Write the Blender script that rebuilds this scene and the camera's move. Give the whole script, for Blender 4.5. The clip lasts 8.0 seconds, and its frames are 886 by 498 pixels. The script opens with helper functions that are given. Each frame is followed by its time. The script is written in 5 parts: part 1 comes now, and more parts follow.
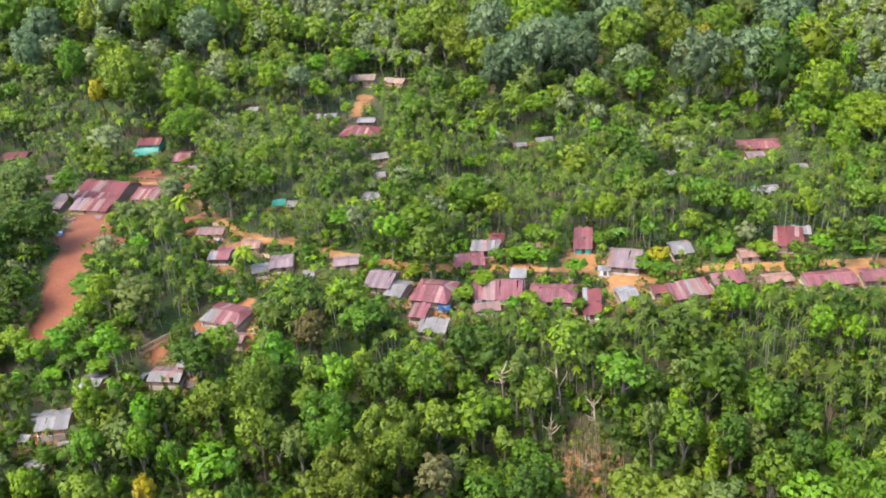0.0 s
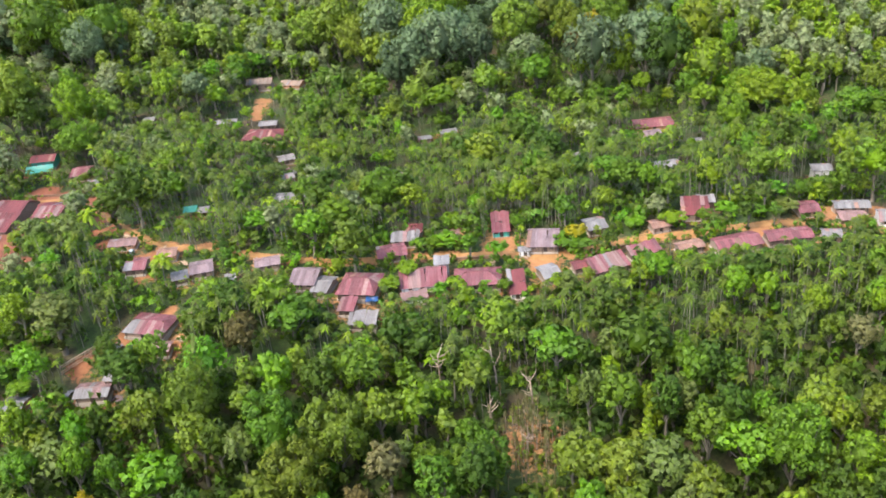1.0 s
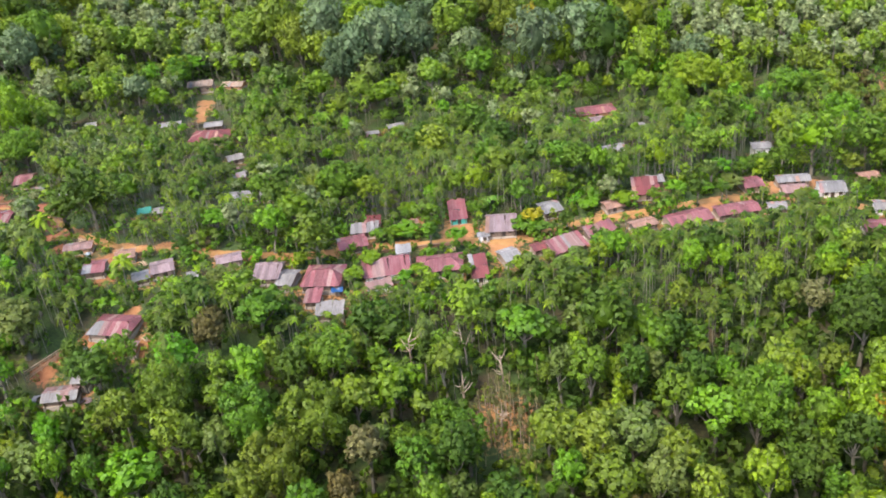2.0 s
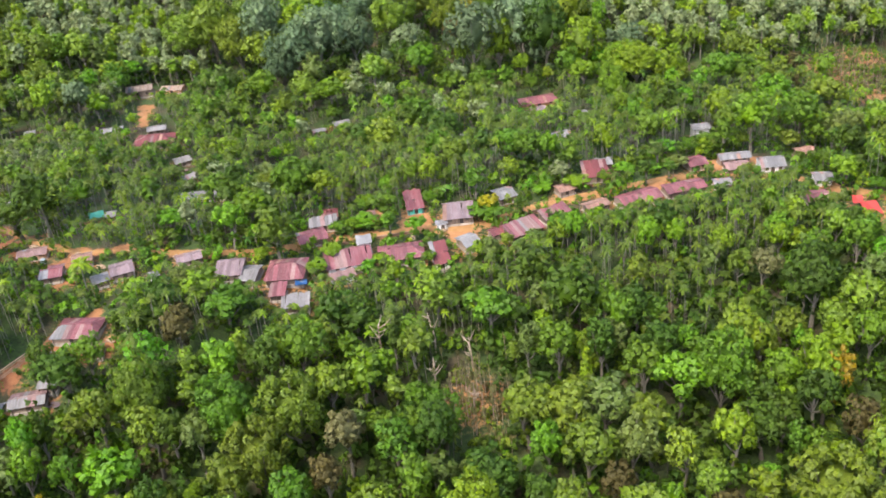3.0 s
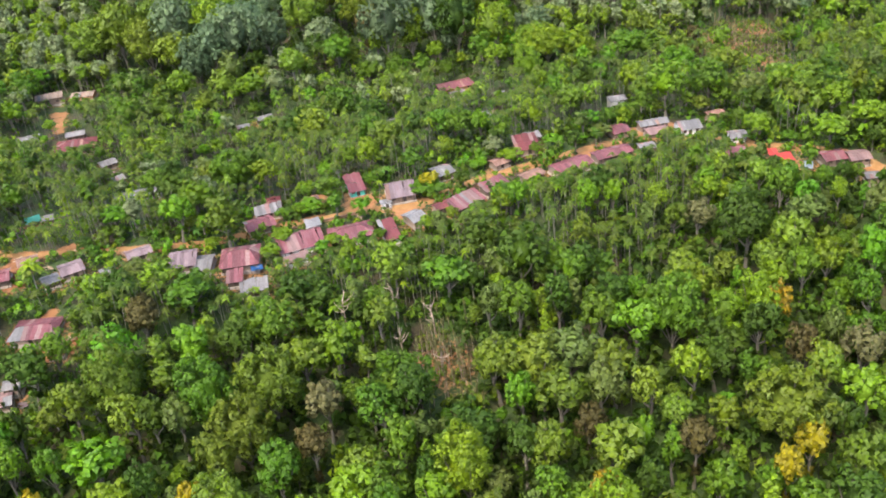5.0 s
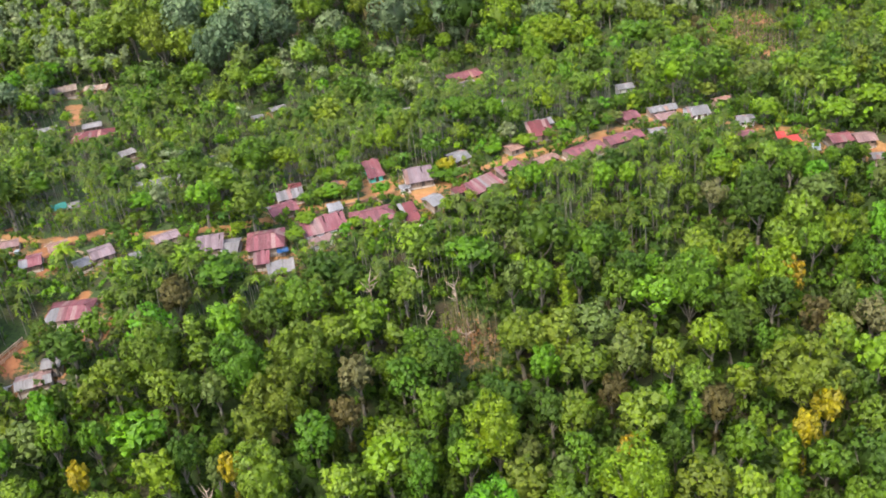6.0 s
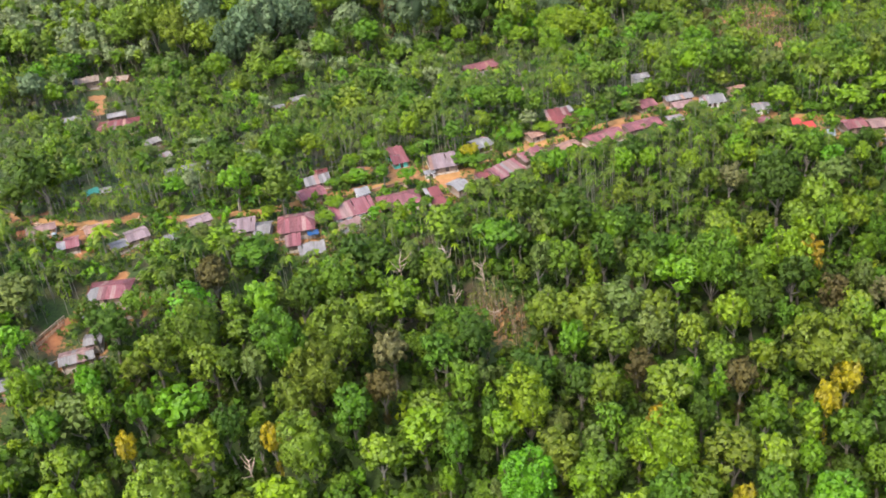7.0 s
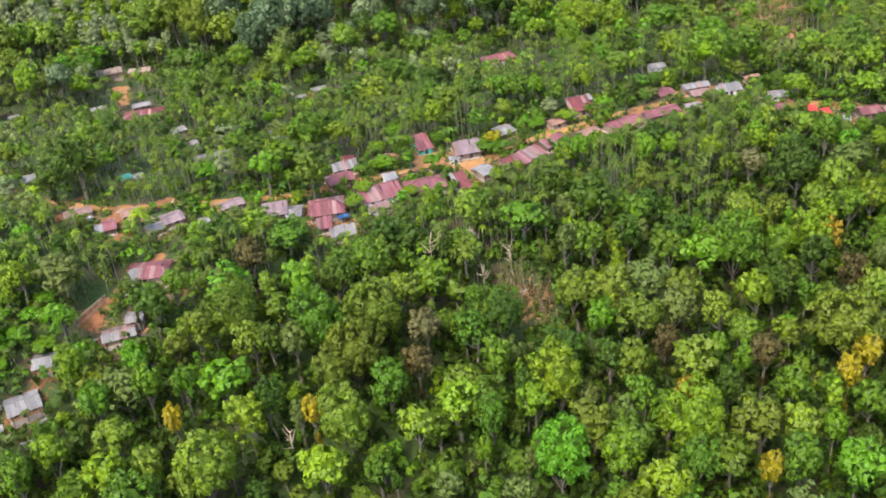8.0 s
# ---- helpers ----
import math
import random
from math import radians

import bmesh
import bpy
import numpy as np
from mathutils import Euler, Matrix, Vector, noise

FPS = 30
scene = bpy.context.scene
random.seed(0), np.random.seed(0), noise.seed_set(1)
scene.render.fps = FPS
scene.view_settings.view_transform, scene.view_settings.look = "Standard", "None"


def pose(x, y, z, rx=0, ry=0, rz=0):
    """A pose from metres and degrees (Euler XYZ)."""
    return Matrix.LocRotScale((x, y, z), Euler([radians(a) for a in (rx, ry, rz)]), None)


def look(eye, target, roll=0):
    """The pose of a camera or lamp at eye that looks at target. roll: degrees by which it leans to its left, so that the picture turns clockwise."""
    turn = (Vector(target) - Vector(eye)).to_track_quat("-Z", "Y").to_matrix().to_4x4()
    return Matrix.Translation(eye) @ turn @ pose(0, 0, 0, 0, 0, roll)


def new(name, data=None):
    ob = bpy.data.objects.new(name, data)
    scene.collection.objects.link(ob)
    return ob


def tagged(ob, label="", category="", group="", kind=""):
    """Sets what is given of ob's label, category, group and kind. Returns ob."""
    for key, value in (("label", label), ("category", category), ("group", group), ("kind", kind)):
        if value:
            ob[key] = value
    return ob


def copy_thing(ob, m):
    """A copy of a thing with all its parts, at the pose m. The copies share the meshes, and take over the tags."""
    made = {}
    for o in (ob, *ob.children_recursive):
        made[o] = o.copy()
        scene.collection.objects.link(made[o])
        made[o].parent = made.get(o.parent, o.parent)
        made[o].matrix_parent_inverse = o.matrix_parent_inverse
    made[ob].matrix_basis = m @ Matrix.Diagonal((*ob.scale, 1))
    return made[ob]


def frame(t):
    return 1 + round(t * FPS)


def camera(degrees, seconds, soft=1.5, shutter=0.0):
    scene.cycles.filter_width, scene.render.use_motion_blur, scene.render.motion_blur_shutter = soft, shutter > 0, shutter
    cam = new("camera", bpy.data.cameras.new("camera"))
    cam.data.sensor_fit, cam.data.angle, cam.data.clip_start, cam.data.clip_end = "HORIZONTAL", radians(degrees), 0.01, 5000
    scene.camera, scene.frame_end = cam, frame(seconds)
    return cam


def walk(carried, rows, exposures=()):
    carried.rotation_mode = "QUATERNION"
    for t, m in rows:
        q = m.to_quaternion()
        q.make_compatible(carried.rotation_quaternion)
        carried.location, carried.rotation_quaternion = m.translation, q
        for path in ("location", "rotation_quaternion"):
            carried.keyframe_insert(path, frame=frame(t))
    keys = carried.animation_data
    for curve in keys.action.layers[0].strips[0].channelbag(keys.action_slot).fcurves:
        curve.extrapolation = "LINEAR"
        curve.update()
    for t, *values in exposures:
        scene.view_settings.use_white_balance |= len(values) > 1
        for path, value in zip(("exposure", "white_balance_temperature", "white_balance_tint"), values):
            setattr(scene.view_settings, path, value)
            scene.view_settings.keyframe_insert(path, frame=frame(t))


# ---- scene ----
cam = camera(49.7, 8.0, soft=1.8)
PATH = [
    (0, (13.093, -12.047, 110.638), (12.968, -10.297, 109.678), -5.24),
    (0.5, (9.547, -12.848, 109.606), (9.553, -11.097, 108.639), -5.74),
    (1, (5.849, -14.907, 109.003), (5.950, -13.161, 108.033), -5.99),
    (1.5, (2.294, -16.606, 108.528), (2.464, -14.867, 107.554), -6.14),
    (3, (-9.752, -21.452, 107.184), (-9.366, -19.754, 106.200), -6.57),
    (3.5, (-13.341, -22.557, 106.896), (-12.894, -20.877, 105.907), -6.76),
    (4, (-17.882, -23.718, 106.549), (-17.358, -22.065, 105.553), -6.90),
    (4.5, (-21.712, -24.592, 106.312), (-21.137, -22.957, 105.314), -6.95),
    (6, (-35.567, -30.229, 107.061), (-34.948, -28.614, 106.056), -7.19),
    (6.5, (-39.657, -32.044, 107.393), (-39.036, -30.430, 106.388), -7.10),
    (7, (-44.791, -34.221, 107.784), (-44.169, -32.610, 106.776), -7.11),
    (7.5, (-48.893, -35.906, 107.954), (-48.270, -34.296, 106.945), -7.12),
    (8, (-54.086, -38.199, 108.349), (-53.463, -36.589, 107.338), -7.12),
]
walk(cam, [(t, look(eye, target, roll)) for t, eye, target, roll in PATH], [(0.0, 2.08), (3.5, 2.00), (8.0, 1.94)])

# ---- world, sun, exposure ----
SUN_TO = Vector((-0.42, -0.30, 0.86)).normalized()
world = bpy.data.worlds.new("sky")
scene.world = world
world.use_nodes = True
wn = world.node_tree
sky = wn.nodes.new("ShaderNodeTexSky")
sky.sky_type = "NISHITA"
sky.sun_disc = False
sky.sun_elevation = math.asin(SUN_TO.z)
sky.sun_rotation = math.atan2(SUN_TO.x, SUN_TO.y)
sky.air_density, sky.dust_density, sky.ozone_density = 1.0, 3.0, 1.0
wn.links.new(sky.outputs[0], wn.nodes["Background"].inputs[0])
wn.nodes["Background"].inputs[1].default_value = 0.15
sun = new("sun", bpy.data.lights.new("sun", "SUN"))
sun.data.energy, sun.data.angle, sun.data.color = 1.12, radians(22), (1.0, 0.94, 0.82)
sun.matrix_world = look(SUN_TO * 300, (0, 0, 0))

rng = np.random.default_rng(7)


# ---- materials ----
def shader(name):
    m = bpy.data.materials.new(name)
    m.use_nodes = True
    t = m.node_tree
    return m, t, t.nodes, t.nodes["Principled BSDF"]


def add(t, kind, **sets):
    n = t.nodes.new(kind)
    for k, v in sets.items():
        n.inputs[k].default_value = v
    return n


def math_node(t, op, a, b):
    n = t.nodes.new("ShaderNodeMath")
    n.operation = op
    for i, v in enumerate((a, b)):
        if isinstance(v, (int, float)):
            n.inputs[i].default_value = v
        else:
            t.links.new(v, n.inputs[i])
    return n.outputs[0]


def ramp_node(t, fac, stops):
    n = t.nodes.new("ShaderNodeValToRGB")
    e = n.color_ramp.elements
    while len(e) < len(stops):
        e.new(0.5)
    for i, (p, c) in enumerate(stops):
        e[i].position, e[i].color = p, (*c, 1)
    t.links.new(fac, n.inputs[0])
    return n.outputs[0]


def mix_node(t, fac, a, b, blend="MIX"):
    n = t.nodes.new("ShaderNodeMix")
    n.data_type, n.blend_type = "RGBA", blend
    for sock, v in ((n.inputs[0], fac), (n.inputs[6], a), (n.inputs[7], b)):
        if isinstance(v, (int, float)):
            sock.default_value = v
        elif isinstance(v, tuple):
            sock.default_value = (*v, 1)
        else:
            t.links.new(v, sock)
    return n.outputs[2]


def leaf_material(name, colour, dry=0.0):
    """Foliage: each tree a little different in hue and value, each spray of leaves too."""
    m, t, n, p = shader(name)
    info, geo = n.new("ShaderNodeObjectInfo"), n.new("ShaderNodeNewGeometry")
    att = n.new("ShaderNodeAttribute")
    att.attribute_name = "tint"
    tint = math_node(t, "FRACT", math_node(t, "ADD", info.outputs["Random"], att.outputs["Fac"]), 0.0)
    hsv = add(t, "ShaderNodeHueSaturation")
    hsv.inputs["Color"].default_value = (*colour, 1)
    t.links.new(math_node(t, "ADD", math_node(t, "MULTIPLY", tint, 0.034), 0.4765), hsv.inputs["Hue"])
    isl = geo.outputs["Random Per Island"]
    val = math_node(t, "ADD", math_node(t, "MULTIPLY", isl, 0.34), math_node(t, "MULTIPLY", math_node(t, "FRACT", math_node(t, "MULTIPLY", tint, 7.3), 0.0), 0.36))
    grain = add(t, "ShaderNodeTexNoise", Scale=2.6, Detail=3.0, Roughness=0.65)
    place = n.new("ShaderNodeTexCoord")
    t.links.new(place.outputs["Object"], grain.inputs["Vector"])
    fleck = math_node(t, "MULTIPLY", math_node(t, "SUBTRACT", grain.outputs[0], 0.5), 2.0)
    t.links.new(math_node(t, "ADD", math_node(t, "ADD", val, fleck), 0.76), hsv.inputs["Value"])
    rough = add(t, "ShaderNodeBump", Strength=0.9, Distance=0.3)
    t.links.new(grain.outputs[0], rough.inputs["Height"])
    t.links.new(rough.outputs[0], p.inputs["Normal"])
    t.links.new(math_node(t, "ADD", math_node(t, "MULTIPLY", math_node(t, "FRACT", math_node(t, "MULTIPLY", isl, 9.1), 0.0), 0.3), 0.85), hsv.inputs["Saturation"])
    noise_t = add(t, "ShaderNodeTexNoise", Scale=3.0, Detail=3.0)
    coord = n.new("ShaderNodeTexCoord")
    t.links.new(coord.outputs["Object"], noise_t.inputs["Vector"])
    col = mix_node(t, math_node(t, "MULTIPLY", noise_t.outputs[0], 0.4), hsv.outputs[0], (colour[0] * 1.35 + dry, colour[1] * 1.2 + dry * 0.7, colour[2] * 0.9))
    t.links.new(col, p.inputs["Base Color"])
    p.inputs["Roughness"].default_value = 0.6
    p.inputs["Specular IOR Level"].default_value = 0.3
    tr = n.new("ShaderNodeBsdfTranslucent")
    t.links.new(col, tr.inputs[0])
    mx = n.new("ShaderNodeMixShader")
    mx.inputs[0].default_value = 0.38
    t.links.new(p.outputs[0], mx.inputs[1])
    t.links.new(tr.outputs[0], mx.inputs[2])
    t.links.new(mx.outputs[0], n["Material Output"].inputs[0])
    return m


LEAF = {
    "deep": leaf_material("leaf_deep_green", (0.046, 0.094, 0.006)),
    "mid": leaf_material("leaf_green", (0.081, 0.167, 0.009)),
    "olive": leaf_material("leaf_olive", (0.108, 0.165, 0.014)),
    "lime": leaf_material("leaf_yellow_green", (0.140, 0.240, 0.009)),
    "vivid": leaf_material("leaf_bright_green", (0.098, 0.238, 0.008)),
    "sage": leaf_material("leaf_sage", (0.142, 0.222, 0.021)),
    "bluish": leaf_material("leaf_grey_green", (0.110, 0.158, 0.034)),
    "yellow": leaf_material("leaf_golden", (0.300, 0.272, 0.012)),
    "orange": leaf_material("leaf_orange", (0.299, 0.233, 0.014)),
    "rust": leaf_material("leaf_rusty", (0.078, 0.068, 0.020), 0.03),
    "dry": leaf_material("leaf_dry", (0.125, 0.125, 0.048), 0.02),
    "palm": leaf_material("palm_frond", (0.080, 0.125, 0.015)),
    # bluer green, so that the leaf colour imitates distance haze
    "hazy_teal": leaf_material("leaf_haze_blue_green", (0.106, 0.164, 0.078)),
    "banana": leaf_material("banana_leaf", (0.117, 0.270, 0.034)),
    # paler and greyer: distance haze painted into the far leaves
    "pale": leaf_material("leaf_haze_grey_green", (0.182, 0.232, 0.106)),
}


def grain_material(name, stops, scale=2.0, rough=0.85, bump=0.3, stretch=(1, 1, 1), world_space=False, spread=0.35, metal=0.0, distance=0.05):
    """Colour by two scales of noise, a little different on each object, with fine relief."""
    m, t, n, p = shader(name)
    coord, info = n.new("ShaderNodeTexCoord"), n.new("ShaderNodeObjectInfo")
    vec = coord.outputs["Object"]
    mp = n.new("ShaderNodeMapping")
    mp.inputs["Scale"].default_value = stretch
    t.links.new(vec, mp.inputs["Vector"])
    shift = n.new("ShaderNodeVectorMath")
    shift.operation = "ADD"
    t.links.new(mp.outputs[0], shift.inputs[0])
    if not world_space:
        t.links.new(math_node(t, "MULTIPLY", info.outputs["Random"], 40.0), shift.inputs[1])
    big = add(t, "ShaderNodeTexNoise", Scale=scale, Detail=3.0, Roughness=0.6)
    fine = add(t, "ShaderNodeTexNoise", Scale=scale * 7, Detail=4.0, Roughness=0.7)
    for k in (big, fine):
        t.links.new(shift.outputs[0], k.inputs["Vector"])
    f = math_node(t, "ADD", math_node(t, "MULTIPLY", big.outputs[0], 0.65), math_node(t, "MULTIPLY", fine.outputs[0], 0.35))
    if not world_space:
        f = math_node(t, "ADD", f, math_node(t, "MULTIPLY", math_node(t, "SUBTRACT", info.outputs["Random"], 0.5), spread))
    t.links.new(ramp_node(t, f, stops), p.inputs["Base Color"])
    p.inputs["Roughness"].default_value, p.inputs["Metallic"].default_value = rough, metal
    b = add(t, "ShaderNodeBump", Strength=bump, Distance=distance)
    t.links.new(fine.outputs[0], b.inputs["Height"])
    t.links.new(b.outputs[0], p.inputs["Normal"])
    return m


def roof_material(name, dark, main, pale):
    """Corrugated tin: streaks worn pale along the ribs, broad faded and rust-stained patches, each sheet a little different."""
    m, t, n, p = shader(name)
    coord, info = n.new("ShaderNodeTexCoord"), n.new("ShaderNodeObjectInfo")
    shift = n.new("ShaderNodeVectorMath")
    t.links.new(coord.outputs["Object"], shift.inputs[0])
    spread = n.new("ShaderNodeCombineXYZ")
    for k in range(3):
        t.links.new(math_node(t, "MULTIPLY", info.outputs["Random"], 37.0 + 11 * k), spread.inputs[k])
    t.links.new(spread.outputs[0], shift.inputs[1])
    long_map = n.new("ShaderNodeMapping")
    long_map.inputs["Scale"].default_value = (4.2, 0.5, 1.0)
    t.links.new(shift.outputs[0], long_map.inputs[0])
    streak = add(t, "ShaderNodeTexNoise", Scale=1.0, Detail=3.0, Roughness=0.65)
    t.links.new(long_map.outputs[0], streak.inputs["Vector"])
    patch = add(t, "ShaderNodeTexNoise", Scale=0.55, Detail=4.0, Roughness=0.6)
    grime = add(t, "ShaderNodeTexNoise", Scale=2.2, Detail=4.0, Roughness=0.7)
    wide_map = n.new("ShaderNodeMapping")
    wide_map.inputs["Scale"].default_value = (1.0, 4.0, 1.0)
    t.links.new(shift.outputs[0], wide_map.inputs[0])
    for k in (patch, grime):
        t.links.new(wide_map.outputs[0], k.inputs["Vector"])
    col = ramp_node(t, streak.outputs[0], [(0.33, dark), (0.45, main), (0.54, main), (0.66, pale)])
    faded = tuple(0.6 * a + 0.4 * b for a, b in zip(main, pale))
    col = mix_node(t, ramp_node(t, patch.outputs[0], [(0.46, (0, 0, 0)), (0.62, (0.85, 0.85, 0.85))]), col, faded)
    stain = (main[0] * 0.42 + 0.02, main[1] * 0.40 + 0.008, main[2] * 0.38 + 0.004)
    col = mix_node(t, ramp_node(t, grime.outputs[0], [(0.50, (0, 0, 0)), (0.70, (0.75, 0.75, 0.75))]), col, stain)
    hsv = add(t, "ShaderNodeHueSaturation")
    t.links.new(col, hsv.inputs["Color"])
    t.links.new(math_node(t, "ADD", math_node(t, "MULTIPLY", info.outputs["Random"], 0.55), 0.68), hsv.inputs["Value"])
    t.links.new(hsv.outputs[0], p.inputs["Base Color"])
    p.inputs["Roughness"].default_value = 0.68
    p.inputs["Metallic"].default_value = 0.0
    b = add(t, "ShaderNodeBump", Strength=0.2, Distance=0.03)
    t.links.new(grime.outputs[0], b.inputs["Height"])
    t.links.new(b.outputs[0], p.inputs["Normal"])
    return m


ROOF = {
    "red": roof_material("red_tin", (0.068, 0.017, 0.021), (0.142, 0.036, 0.043), (0.214, 0.110, 0.116)),
    "crimson": roof_material("dark_red_tin", (0.066, 0.014, 0.014), (0.120, 0.022, 0.024), (0.148, 0.046, 0.045)),
    "purple": roof_material("weathered_purple_tin", (0.096, 0.055, 0.056), (0.161, 0.109, 0.114), (0.239, 0.186, 0.196)),
    "grey": roof_material("grey_tin", (0.088, 0.077, 0.067), (0.151, 0.139, 0.134), (0.224, 0.212, 0.212)),
    "white": roof_material("bright_zinc", (0.092, 0.084, 0.077), (0.155, 0.148, 0.147), (0.220, 0.216, 0.218)),
    "pink": roof_material("pale_pink_tin", (0.123, 0.056, 0.047), (0.181, 0.101, 0.092), (0.243, 0.172, 0.163)),
    "brown": roof_material("rusted_tin", (0.096, 0.045, 0.029), (0.192, 0.096, 0.066), (0.309, 0.213, 0.176)),
    "thatch": roof_material("thatch_and_board", (0.120, 0.075, 0.050), (0.225, 0.155, 0.108), (0.320, 0.262, 0.220)),
}
WALL = {
    "plank": grain_material("weathered_planks", [(0.3, (0.10, 0.07, 0.05)), (0.7, (0.28, 0.20, 0.15))], 2.0, 0.85, 0.4, (6, 6, 0.5)),
    "plaster": grain_material("stained_plaster", [(0.3, (0.408, 0.374, 0.340)), (0.6, (0.629, 0.612, 0.595))], 1.2, 0.8),
    "mud": grain_material("red_mud_wall", [(0.3, (0.26, 0.12, 0.06)), (0.7, (0.48, 0.28, 0.16))], 1.2),
    "turquoise": grain_material("turquoise_paint", [(0.3, (0.03, 0.24, 0.19)), (0.7, (0.06, 0.38, 0.30))], 1.2, 0.6),
}
# darker brown than the red mud of the house walls
DARK_MUD = grain_material("dark_mud_wall", [(0.3, (0.10, 0.055, 0.035)), (0.7, (0.24, 0.14, 0.085))], 1.2)
DARK_WOOD = grain_material("dark_wood", [(0.3, (0.03, 0.022, 0.018)), (0.7, (0.10, 0.07, 0.05))], 3.0)
CONCRETE = grain_material("plinth_cement", [(0.3, (0.22, 0.18, 0.15)), (0.7, (0.42, 0.36, 0.30))], 1.0)
BARK = grain_material("pale_bark", [(0.25, (0.05, 0.043, 0.03)), (0.75, (0.16, 0.14, 0.105))], 1.2, 0.9, 0.4)
DEAD = grain_material("dead_wood", [(0.25, (0.19, 0.14, 0.095)), (0.75, (0.42, 0.33, 0.25))], 1.2, 0.9, 0.4)
PALM_BARK = grain_material("areca_trunk", [(0.25, (0.055, 0.052, 0.036)), (0.75, (0.16, 0.15, 0.115))], 1.0, 0.9, 0.3, (1, 1, 4))
TARP = {c: grain_material("tarpaulin_" + c, [(0.3, tuple(v * 0.8 for v in k)), (0.7, k)], 0.8, 0.4, 0.2)
        for c, k in (("red", (0.34, 0.032, 0.02)), ("blue", (0.012, 0.06, 0.17)), ("turquoise", (0.03, 0.19, 0.145)), ("white", (0.27, 0.31, 0.32)))}


def ground_material():
    """Leaf litter and low weeds, and bare orange earth where feet and wheels keep it open."""
    m, t, n, p = shader("earth_and_litter")
    coord = n.new("ShaderNodeTexCoord")
    att = n.new("ShaderNodeAttribute")
    att.attribute_name = "soil"
    big = add(t, "ShaderNodeTexNoise", Scale=0.12, Detail=4.0)
    fine = add(t, "ShaderNodeTexNoise", Scale=1.4, Detail=5.0, Roughness=0.7)
    for k in (big, fine):
        t.links.new(coord.outputs["Object"], k.inputs["Vector"])
    litter = ramp_node(t, fine.outputs[0], [(0.3, (0.026, 0.021, 0.009)), (0.5, (0.050, 0.038, 0.016)), (0.68, (0.090, 0.064, 0.029))])
    weeds = ramp_node(t, fine.outputs[0], [(0.35, (0.012, 0.024, 0.004)), (0.65, (0.046, 0.080, 0.010))])
    base = mix_node(t, ramp_node(t, big.outputs[0], [(0.36, (0, 0, 0)), (0.52, (1, 1, 1))]), litter, weeds)
    soil_f = math_node(t, "ADD", math_node(t, "MULTIPLY", fine.outputs[0], 0.55), math_node(t, "MULTIPLY", big.outputs[0], 0.45))
    red = ramp_node(t, soil_f, [(0.32, (0.110, 0.032, 0.015)), (0.5, (0.159, 0.049, 0.022)), (0.68, (0.219, 0.084, 0.041))])
    orange = ramp_node(t, soil_f, [(0.32, (0.182, 0.074, 0.029)), (0.5, (0.268, 0.120, 0.042)), (0.68, (0.330, 0.180, 0.082))])
    sep = n.new("ShaderNodeSeparateXYZ")
    t.links.new(coord.outputs["Object"], sep.inputs[0])
    east = add(t, "ShaderNodeMapRange", **{"From Min": -80.0, "From Max": -35.0})
    t.links.new(sep.outputs[0], east.inputs["Value"])
    soil = mix_node(t, east.outputs[0], red, orange)
    edge = math_node(t, "ADD", att.outputs["Fac"], math_node(t, "MULTIPLY", math_node(t, "SUBTRACT", fine.outputs[0], 0.5), 0.9))
    t.links.new(mix_node(t, ramp_node(t, edge, [(0.42, (0, 0, 0)), (0.56, (1, 1, 1))]), base, soil), p.inputs["Base Color"])
    p.inputs["Roughness"].default_value = 0.95
    b = add(t, "ShaderNodeBump", Strength=0.6, Distance=0.25)
    t.links.new(fine.outputs[0], b.inputs["Height"])
    t.links.new(b.outputs[0], p.inputs["Normal"])
    return m


EARTH = ground_material()
ROAD_EARTH = grain_material("packed_orange_earth", [(0.3, (0.175, 0.082, 0.028)), (0.5, (0.262, 0.132, 0.042)), (0.7, (0.330, 0.190, 0.078))], 0.35, 0.95, 0.4, (1, 1, 1), True)


# ---- mesh helpers ----
def mesh_np(name, v, tri, mats, index=None, tint=None, bulge=None):
    """A mesh from arrays. bulge: a shading normal for each vertex, (0, 0, 0) where the mesh's own serves."""
    me = bpy.data.meshes.new(name)
    me.vertices.add(len(v))
    me.vertices.foreach_set("co", np.ascontiguousarray(v, np.float32).ravel())
    me.loops.add(len(tri) * 3)
    me.loops.foreach_set("vertex_index", np.ascontiguousarray(tri, np.int32).ravel())
    me.polygons.add(len(tri))
    me.polygons.foreach_set("loop_start", np.arange(0, len(tri) * 3, 3, dtype=np.int32))
    for m in mats:
        me.materials.append(m)
    if index is not None:
        me.polygons.foreach_set("material_index", np.ascontiguousarray(index, np.int32))
    if tint is not None:
        me.attributes.new("tint", "FLOAT", "POINT").data.foreach_set("value", np.ascontiguousarray(tint, np.float32))
    me.update(calc_edges=True)
    if bulge is not None:
        me.polygons.foreach_set("use_smooth", np.ones(len(tri), bool))
        me.normals_split_custom_set_from_vertices(np.ascontiguousarray(bulge, np.float32))
    return me


def joined(pieces):
    """Several (vertices, triangles) as one."""
    vs, ts, k = [], [], 0
    for v, t in pieces:
        vs.append(v)
        ts.append(t + k)
        k += len(v)
    return np.vstack(vs), np.vstack(ts)


